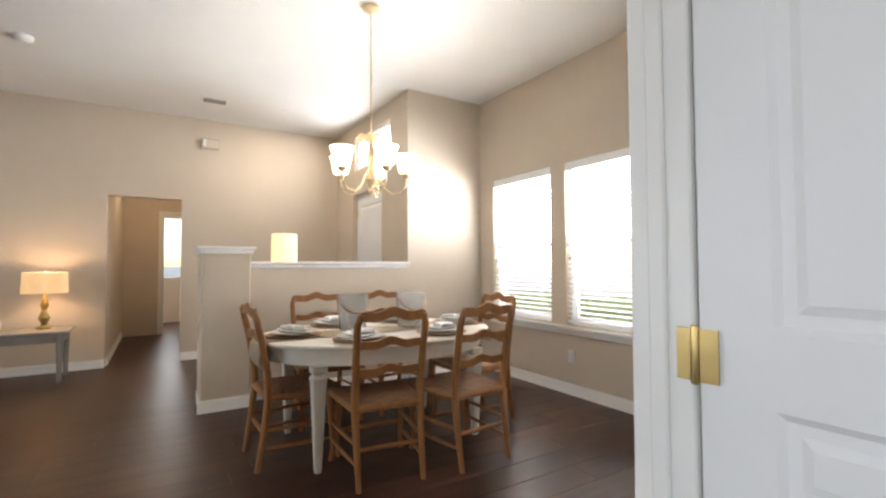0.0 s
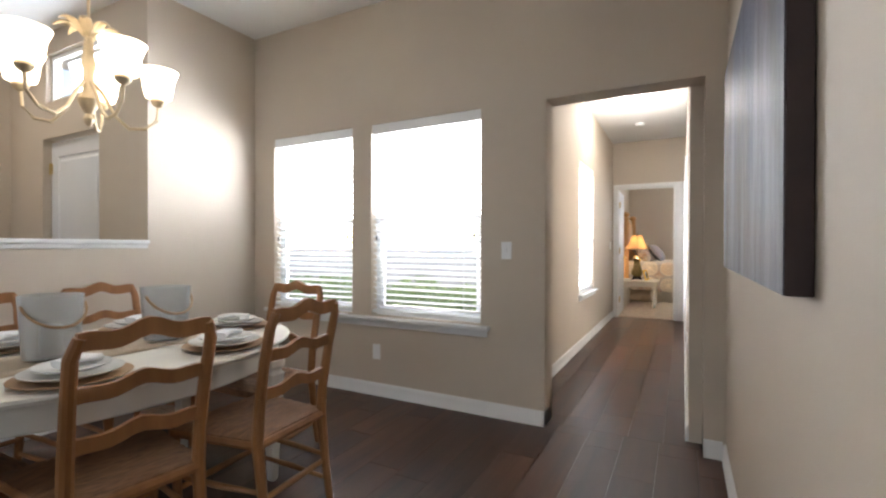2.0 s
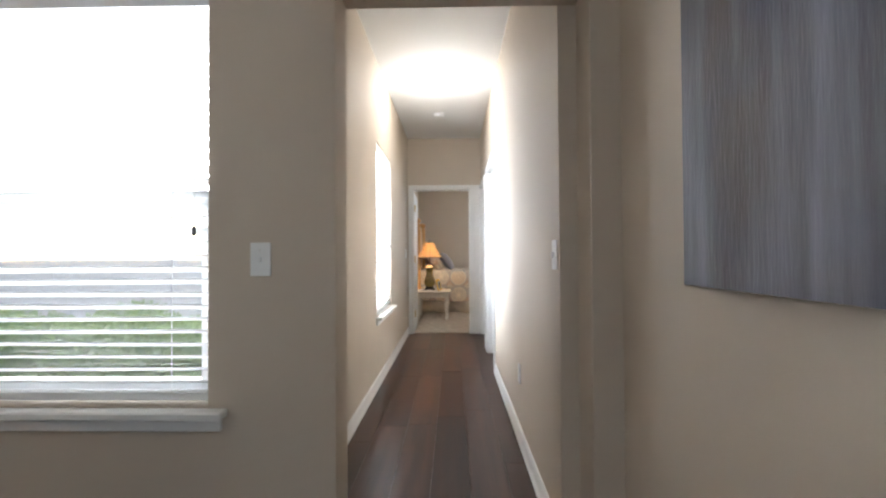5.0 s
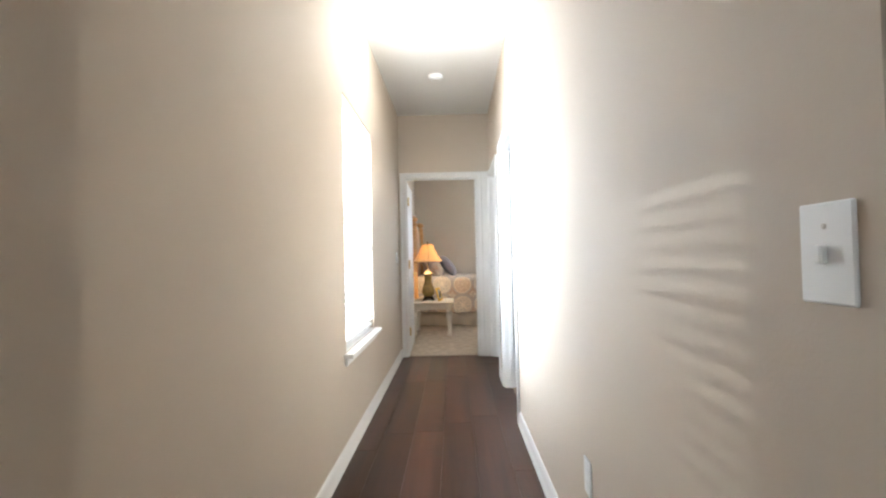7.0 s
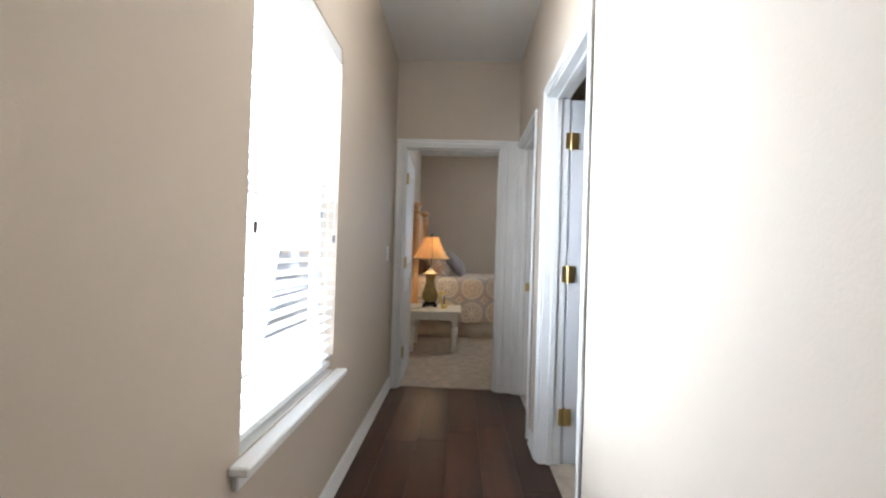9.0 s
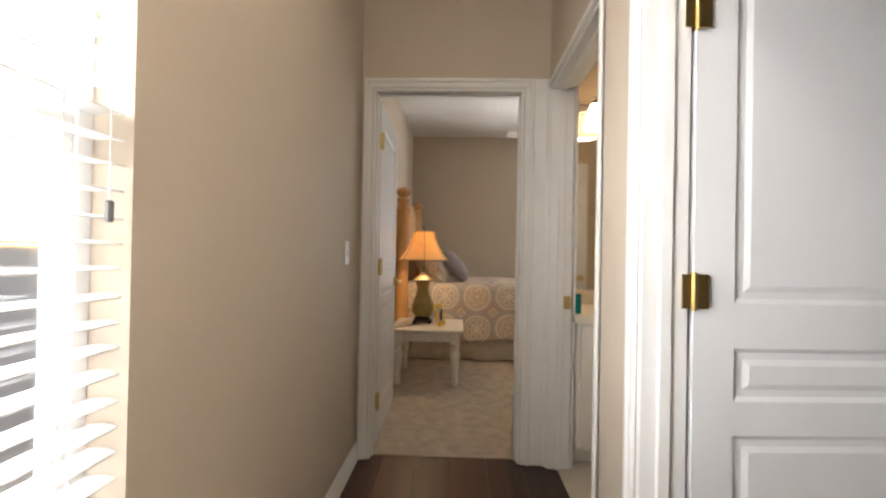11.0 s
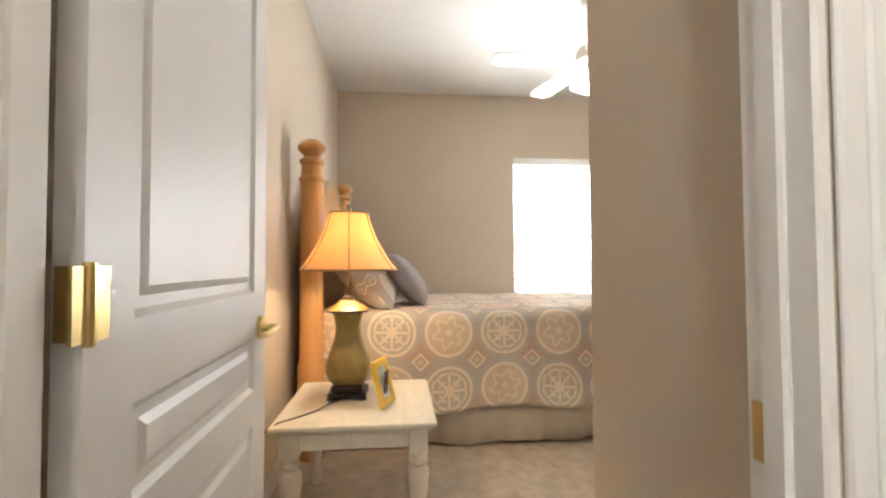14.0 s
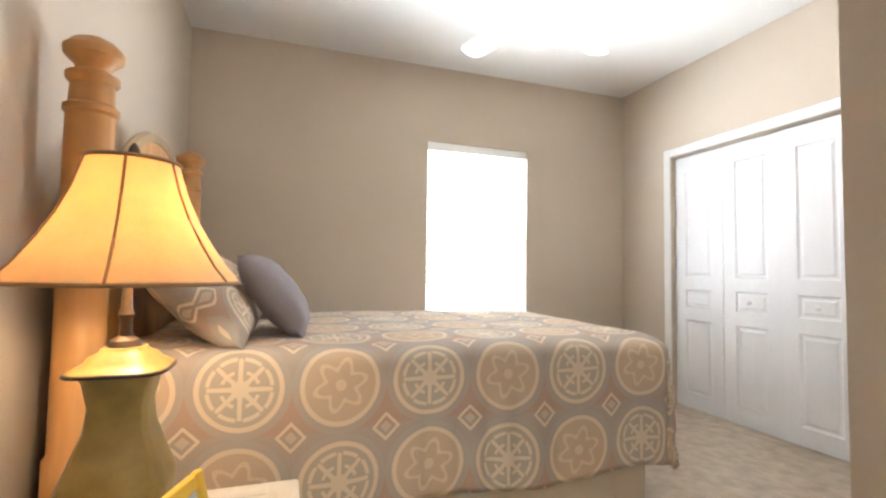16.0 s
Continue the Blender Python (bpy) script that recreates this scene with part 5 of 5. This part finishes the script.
for k in range(4):
    a = radians(20 + 90 * k)
    bm = lathe([(0.022, 0), (0.03, -0.01), (0.045, -0.05), (0.062, -0.095), (0.058, -0.095), (0.04, -0.05), (0.003, -0.012)], 20)
    part("glass_shade", bm, GLASSW, fan, "lit white glass shade", m=pose(0.06 * math.cos(a), 0.06 * math.sin(a), 2.215) @ pose(0, 0, 0, 0, 0, math.degrees(a)) @ pose(0, 0, 0, 0, -38, 0))

# closet doors
clo = thing("closet_doors", "white panelled bifold closet doors, closed", "closet door")
for k in range(4):
    w = 0.446
    holes = [(0.10, w - 0.10, p, q) for p, q in ((0.14, 0.74), (0.84, 0.99), (1.09, 1.98))]
    lf = part("leaf", wall_bm("x", 0, w, 0, 0.03, 0.02, 2.112, holes), DOORM, clo, smooth=20, m=pose(9.756 + k * 0.448, -1.695, 0, 0, 0, 0.6 if k % 2 else -0.6))
    for a, b, p, q in holes:
        bm = bmesh.new()
        for y, sgn in ((0.0, 1), (0.03, -1)):
            rings = [[bm.verts.new((x, y + sgn * depth, z)) for x, z in ((a + i, p + i), (b - i, p + i), (b - i, q - i), (a + i, q - i))] for i, depth in ((0, 0), (0.01, 0.009), (0.024, 0.009), (0.036, 0.003))]
            for r0, r1 in zip(rings, rings[1:]):
                for i in range(4):
                    bm.faces.new((r0[i], r0[(i + 1) % 4], r1[(i + 1) % 4], r1[i]))
            bm.faces.new(rings[-1])
        part("panel", bm, DOORM, lf, smooth=12)
for x in (10.88, 10.42):
    part("knob", lathe([(0.008, 0), (0.008, 0.012), (0.017, 0.02), (0.017, 0.028), (0.003, 0.034)], 14), PORC, clo, "small white knob", m=pose(x, -1.665, 0.915, -90))
ct = thing("trim_closet", "white painted closet casing", "door frame")
ct["kind"] = "structure"
part("casing_board", box(11.55, -1.62, 0, 11.62, -1.604, 2.20, 0.004), TRIM, ct)
part("casing_board", box(9.68, -1.62, 0, 9.75, -1.604, 2.20, 0.004), TRIM, ct)
part("casing_board", box(9.75, -1.62, 2.13, 11.55, -1.604, 2.20, 0.004), TRIM, ct)

bk = bmesh.new()
lathe([(0.13, 0.006), (0.17, 0.1), (0.19, 0.24), (0.20, 0.36), (0.205, 0.40), (0.195, 0.40), (0.18, 0.26), (0.003, 0.2)], 28, bm=bk)
basket = thing("wicker_basket", "brown wicker basket holding yellow cloth", "basket", m=pose(11.90, -1.0, 0))
part("basket_body", bk, BASKETM, basket)
part("rim", tube([(0.2 * math.cos(t * math.pi / 16), 0.2 * math.sin(t * math.pi / 16), 0.40) for t in range(33)], 0.014, 8), BASKETM, basket)
bm = bmesh.new()
for i in range(5):
    lathe([(0.003, 0.33), (0.05, 0.35), (0.06, 0.39), (0.04, 0.43), (0.003, 0.44)], 12, 0.09 * math.cos(i * 1.3), 0.09 * math.sin(i * 1.3), bm=bm)
solo("yellow_cloth", bm, YELLOW, "crumpled yellow cloth in the wicker basket", "cloth", m=pose(11.90, -1.0, 0.0))

# bathroom
BATH = pose(8.40, -0.079, 0) @ sized(1.34, 1, 0.965) @ pose(-8.25, 0, 0)
van = thing("bath_vanity", "white two-door bathroom vanity cabinet", "vanity", m=BATH)
part("body", box(7.84, -0.35, 0.10, 8.25, 0.95, 0.82, 0.002), CABW, van)
part("toe_kick", box(7.90, -0.34, 0.004, 8.25, 0.94, 0.0995, 0), CABW, van)
for y0, y1, ky in ((0.505, 0.935, 0.55), (0.06, 0.495, 0.45), (-0.335, 0.05, 0.0)):
    d = part("door", box(7.82, y0, 0.12, 7.8395, y1, 0.805, 0.004), CABW, van)
    part("knob", lathe([(0.007, 0), (0.006, 0.012), (0.016, 0.018), (0.016, 0.024), (0.003, 0.028)], 14), NICKEL, d, "oval nickel knob", m=pose(7.8195, ky, 0.745, 0, -90))
top = thing("bathroom_countertop", "cream cultured marble vanity top with integral basin", "countertop", m=BATH)
bm = bmesh.new()
n = 40
bx, by, ba, bb = 8.02, 0.30, 0.14, 0.22
hole = [bm.verts.new((bx + ba * math.cos(2 * math.pi * i / n), by + bb * math.sin(2 * math.pi * i / n), 0.856)) for i in range(n)]
outer = []
for i in range(n):
    c, s = math.cos(2 * math.pi * i / n), math.sin(2 * math.pi * i / n)
    k = min((8.249 - bx if c > 0 else bx - 7.80) / max(abs(c), 1e-6), (0.975 - by if s > 0 else by + 0.37) / max(abs(s), 1e-6))
    outer.append(bm.verts.new((bx + k * c, by + k * s, 0.86)))
low = [bm.verts.new((v.co.x, v.co.y, 0.8205)) for v in outer]
bowls = [hole]
for s, z in ((0.95, 0.84), (0.8, 0.79), (0.5, 0.76), (0.1, 0.75)):
    bowls.append([bm.verts.new((bx + ba * s * math.cos(2 * math.pi * i / n), by + bb * s * math.sin(2 * math.pi * i / n), z)) for i in range(n)])
for ra, rb in ((low, outer), (outer, hole), *zip(bowls, bowls[1:])):
    for i in range(n):
        bm.faces.new((ra[i], ra[(i + 1) % n], rb[(i + 1) % n], rb[i]))
bm.faces.new(bowls[-1])
part("basin_top", bm, MARBLE, top, smooth=40)
part("corner_fill", box(7.80, 0.60, 0.8205, 8.249, 0.978, 0.8595, 0.004), MARBLE, top)
part("backsplash", box(8.228, -0.36, 0.86, 8.2495, 0.98, 0.955, 0.004), MARBLE, top)
mir = solo("bath_mirror", box(8.393, -0.184, 0.926, 8.3998, 0.885, 1.925, 0), MIRROR, "frameless wall mirror above the vanity", "mirror")
fc = thing("faucet", "brushed nickel two-handle bathroom faucet", "faucet", m=pose(8.22, 0.487, 0.830) @ sized(1.1, 1.1, 1.1))
bm = box(-0.025, -0.08, 0.0, 0.025, 0.08, 0.012, 0.005)
part("base", bm, NICKEL, fc)
part("spout", tube([(0.0, 0, 0.01), (0.0, 0, 0.07), (-0.02, -0.005, 0.105), (-0.06, -0.01, 0.115), (-0.10, -0.015, 0.10), (-0.11, -0.016, 0.088)], [0.018, 0.016, 0.015, 0.014, 0.012, 0.011], 12), NICKEL, fc)
for s in (-1, 1):
    hd = part("handle", lathe([(0.02, 0.012), (0.017, 0.04), (0.014, 0.06), (0.003, 0.066)], 16, 0, s * 0.055), NICKEL, fc)
    part("lever", tube([(0, s * 0.055, 0.058), (-0.01, s * 0.085, 0.072), (-0.015, s * 0.12, 0.08)], [0.009, 0.008, 0.005], 8), NICKEL, hd)
vl = thing("vanity_light", "nickel vanity light bar with four lit glass shades", "wall light", m=pose(8.40, 0.405, 2.11) @ sized(1.1, 1.12, 0.92))
part("bar", box(-0.03, -0.32, -0.03, 0, 0.32, 0.03, 0.006), NICKEL, vl)
for k in range(4):
    y = 0.235 - 0.157 * k
    arm = part("arm", tube([(-0.02, y, 0.0), (-0.07, y, 0.045), (-0.11, y, 0.05), (-0.12, y, 0.02)], 0.008, 8), NICKEL, vl)
    part("fitter", lathe([(0.028, -0.005), (0.024, 0.02), (0.008, 0.03), (0.003, 0.05)], 14, -0.12, y), NICKEL, arm)
    part("glass_shade", lathe([(0.03, -0.006), (0.045, -0.06), (0.07, -0.17), (0.066, -0.17), (0.04, -0.06), (0.003, -0.012)], 24, -0.12, y), BATHGLASS, arm, "lit white glass shade")
cup = solo("teal_cup", lathe([(0.022, 0), (0.026, 0.004), (0.026, 0.105), (0.023, 0.105), (0.021, 0.01), (0.003, 0.01)], 24), TEAL, "dark teal glass tumbler on the vanity", "cup", m=pose(7.895, 0.866, 0.8305))
pl = thing("grass_pot", "small pot of bright green artificial grass", "plant", m=pose(7.97, -0.33, 0.831))
part("pot", box(-0.045, -0.06, 0, 0.045, 0.06, 0.045, 0.004), GRASSM, pl)
bm = bmesh.new()
for i in range(500):
    x, y = random.uniform(-0.045, 0.045), random.uniform(-0.06, 0.06)
    a = random.uniform(0, 6.28)
    dx, dy = 0.0018 * math.cos(a), 0.0018 * math.sin(a)
    h = random.uniform(0.04, 0.065)
    ox, oy = random.uniform(-0.012, 0.012), random.uniform(-0.012, 0.012)
    bm.faces.new([bm.verts.new(p) for p in ((x - dx, y - dy, 0.04), (x + dx, y + dy, 0.04), (x + ox, y + oy, 0.045 + h))])
part("grass_blades", bm, GRASSM, pl)
for dx, z in ((-0.03, 0.04), (0.052, 0.04), (0.01, 0.112)):
    roll = thing("rolled_towel", "rolled slate-blue bath towel on the vanity", "towel", "rolled towels", pose(8.13, -0.03, 0.8315, 0, 0, 8))
    part("roll", tube([(dx, -0.15, z), (dx, -0.05, z), (dx, 0.05, z), (dx, 0.12, z)], [0.036, 0.04, 0.04, 0.036], 16), TOWELB, roll, smooth=80)
    part("rolled_end", tube([(dx + 0.022 * (1 - k / 26) * math.cos(k * 0.7), 0.122, z + 0.022 * (1 - k / 26) * math.sin(k * 0.7)) for k in range(25)], 0.004, 6), TOWELB, roll)

tb = thing("towel_bar", "white ceramic towel bar on the bathroom wall", "towel bar", m=pose(6.90, -0.60, 1.40))
for s in (-1, 1):
    part("bracket", box(0, s * 0.28 - 0.03, -0.035, 0.07, s * 0.28 + 0.03, 0.035, 0.012, 2), PORC, tb)
part("bar", tube([(0.045, -0.26, 0), (0.045, 0.26, 0)], 0.011, 10), PORC, tb)
tw_ = thing("hand_towel", "white hand towel with a slate-blue band", "towel", m=pose(6.945, -0.62, 1.40))
part("cloth", bm_box(box(0.0115, -0.12, -0.53, 0.0195, 0.12, 0.012, 0.003), -0.0195, -0.12, -0.40, -0.0115, 0.12, 0.012, 0.003), TOWELW, tw_)
part("fold", box(-0.019, -0.119, 0.0125, 0.019, 0.119, 0.019, 0.003), TOWELW, tw_)
part("band", box(0.020, -0.1195, -0.45, 0.0215, 0.1195, -0.41, 0), TOWELB, tw_, "slate-blue woven band")
bm = bmesh.new()
uvl = bm.loops.layers.uv.new("UVMap")
prev, flat = None, {}
for i in range(81):
    x = 6.93 + 1.43 * i / 80
    y = -1.05 + 0.028 * math.sin(i * 0.75)
    col = []
    for z in (0.12, 0.7, 1.3, 1.86):
        v = bm.verts.new((x, y, z))
        flat[v] = (i / 80 * 1.7, z)
        col.append(v)
    if prev:
        for k in range(3):
            f = bm.faces.new((prev[k], prev[k + 1], col[k + 1], col[k]))
            for lpp in f.loops:
                lpp[uvl].uv = flat[lpp.vert]
    prev = col
solo("shower_curtain", bm, CHEVRON, "grey and white chevron shower curtain on a rod", "shower curtain", smooth=80).modifiers.new("thick", 'SOLIDIFY').thickness = 0.002
solo("curtain_rod", tube([(6.90, -1.05, 1.89), (8.40, -1.05, 1.89)], 0.0125, 10), NICKEL, "straight nickel shower curtain rod", "curtain rod")
solo("bathtub", bm_box(bm_box(box(6.90, -1.16, 0.004, 8.40, -1.09, 0.5, 0.01), 6.90, -1.79, 0.004, 8.40, -1.73, 0.5, 0.01), 6.90, -1.73, 0.004, 8.40, -1.16, 0.12, 0.01), PORC, "white built-in bathtub behind the curtain", "bathtub")

# garden outside the dining windows
bm = bmesh.new()
for i in range(9000):
    x, y = random.uniform(4.3, 5.3), random.uniform(2.35, 6.2)
    top_z = 0.66 + 0.16 * noise.noise(Vector((x * 2, y * 2.2, 0))) + 0.06 * noise.noise(Vector((x * 7, y * 7, 5)))
    z = top_z - abs(random.gauss(0, 0.2))
    if z < -0.3:
        continue
    c = Vector((x, y, z))
    a = Vector((random.gauss(0, 1), random.gauss(0, 1), random.gauss(0, 1))).normalized() * random.uniform(0.02, 0.04)
    b = a.cross(Vector((random.gauss(0, 1), random.gauss(0, 1), random.gauss(0, 1)))).normalized() * 0.014
    bm.faces.new([bm.verts.new(p) for p in (c - a, c + b, c + a, c - b)])
solo("hedge", bm, LEAF, "clipped green hedge outside the dining windows", "hedge", kind="stuff")
solo("hedge_stems", bm_box(bm_box(box(4.5, 2.5, -0.3, 5.1, 6.0, 0.3, 0.1, 2), 4.6, 2.6, 0.3, 5.0, 5.9, 0.45, 0.05), 4.7, 2.7, 0.4, 4.9, 5.8, 0.5, 0.04), LEAF, "dark inner growth of the hedge", "hedge", kind="stuff")

# floor planks, last
PL, PW, GAP = 1.22, 0.19, 0.001


def plank_mesh(l, w):
    return mesh_of("plank", box(0, 0, -0.011, l, w, 0, 0.0009), PLANK)


full = plank_mesh(PL - GAP, PW - GAP)
rest = []
rng = random.Random(4)
count = 0
for x0, x1, y0, y1, near in ((-0.7, 3.0, 0.80, 4.60, True), (3.0, 7.93, 0.97, 2.07, True), (-4.0, -0.7, 0.80, 6.65, False), (-0.7, 2.0, 4.60, 6.71, False), (-0.67, 0.63, 6.71, 9.28, False), (-1.38, 1.4, 9.28, 11.02, False), (-1.68, 1.75, -2.12, 0.80, False)):
    y = y0
    while y < y1 - 0.01:
        w = min(PW, y1 - y)
        x = x0 - rng.uniform(0, PL)
        while x < x1:
            a, b = max(x, x0), min(x + PL, x1)
            if b - a > 0.01:
                if near:
                    whole = b - a > PL - 1e-6 and w == PW
                    shared("plank", full if whole else plank_mesh(b - a - GAP, w - GAP), FLOOR, Matrix.Translation((a, y, 0)))
                    count += 1
                else:
                    rest.append((a, y, b - GAP, y + w - GAP))
            x += PL
        y += PW
verts, faces = [], []
for a, c, b, d in rest:
    k = len(verts)
    verts += [(a, c, 0), (b, c, 0), (b, d, 0), (a, d, 0), (a, c, -0.011), (b, c, -0.011), (b, d, -0.011), (a, d, -0.011)]
    faces += [(k, k + 1, k + 2, k + 3), (k, k + 4, k + 5, k + 1), (k + 1, k + 5, k + 6, k + 2), (k + 2, k + 6, k + 7, k + 3), (k + 3, k + 7, k + 4, k)]
me = bpy.data.meshes.new("far_planks")
me.from_pydata(verts, [], faces)
me.materials.append(PLANK)
far = new("far_planks", me)
far.parent = FLOOR
far["kind"] = "stuff"
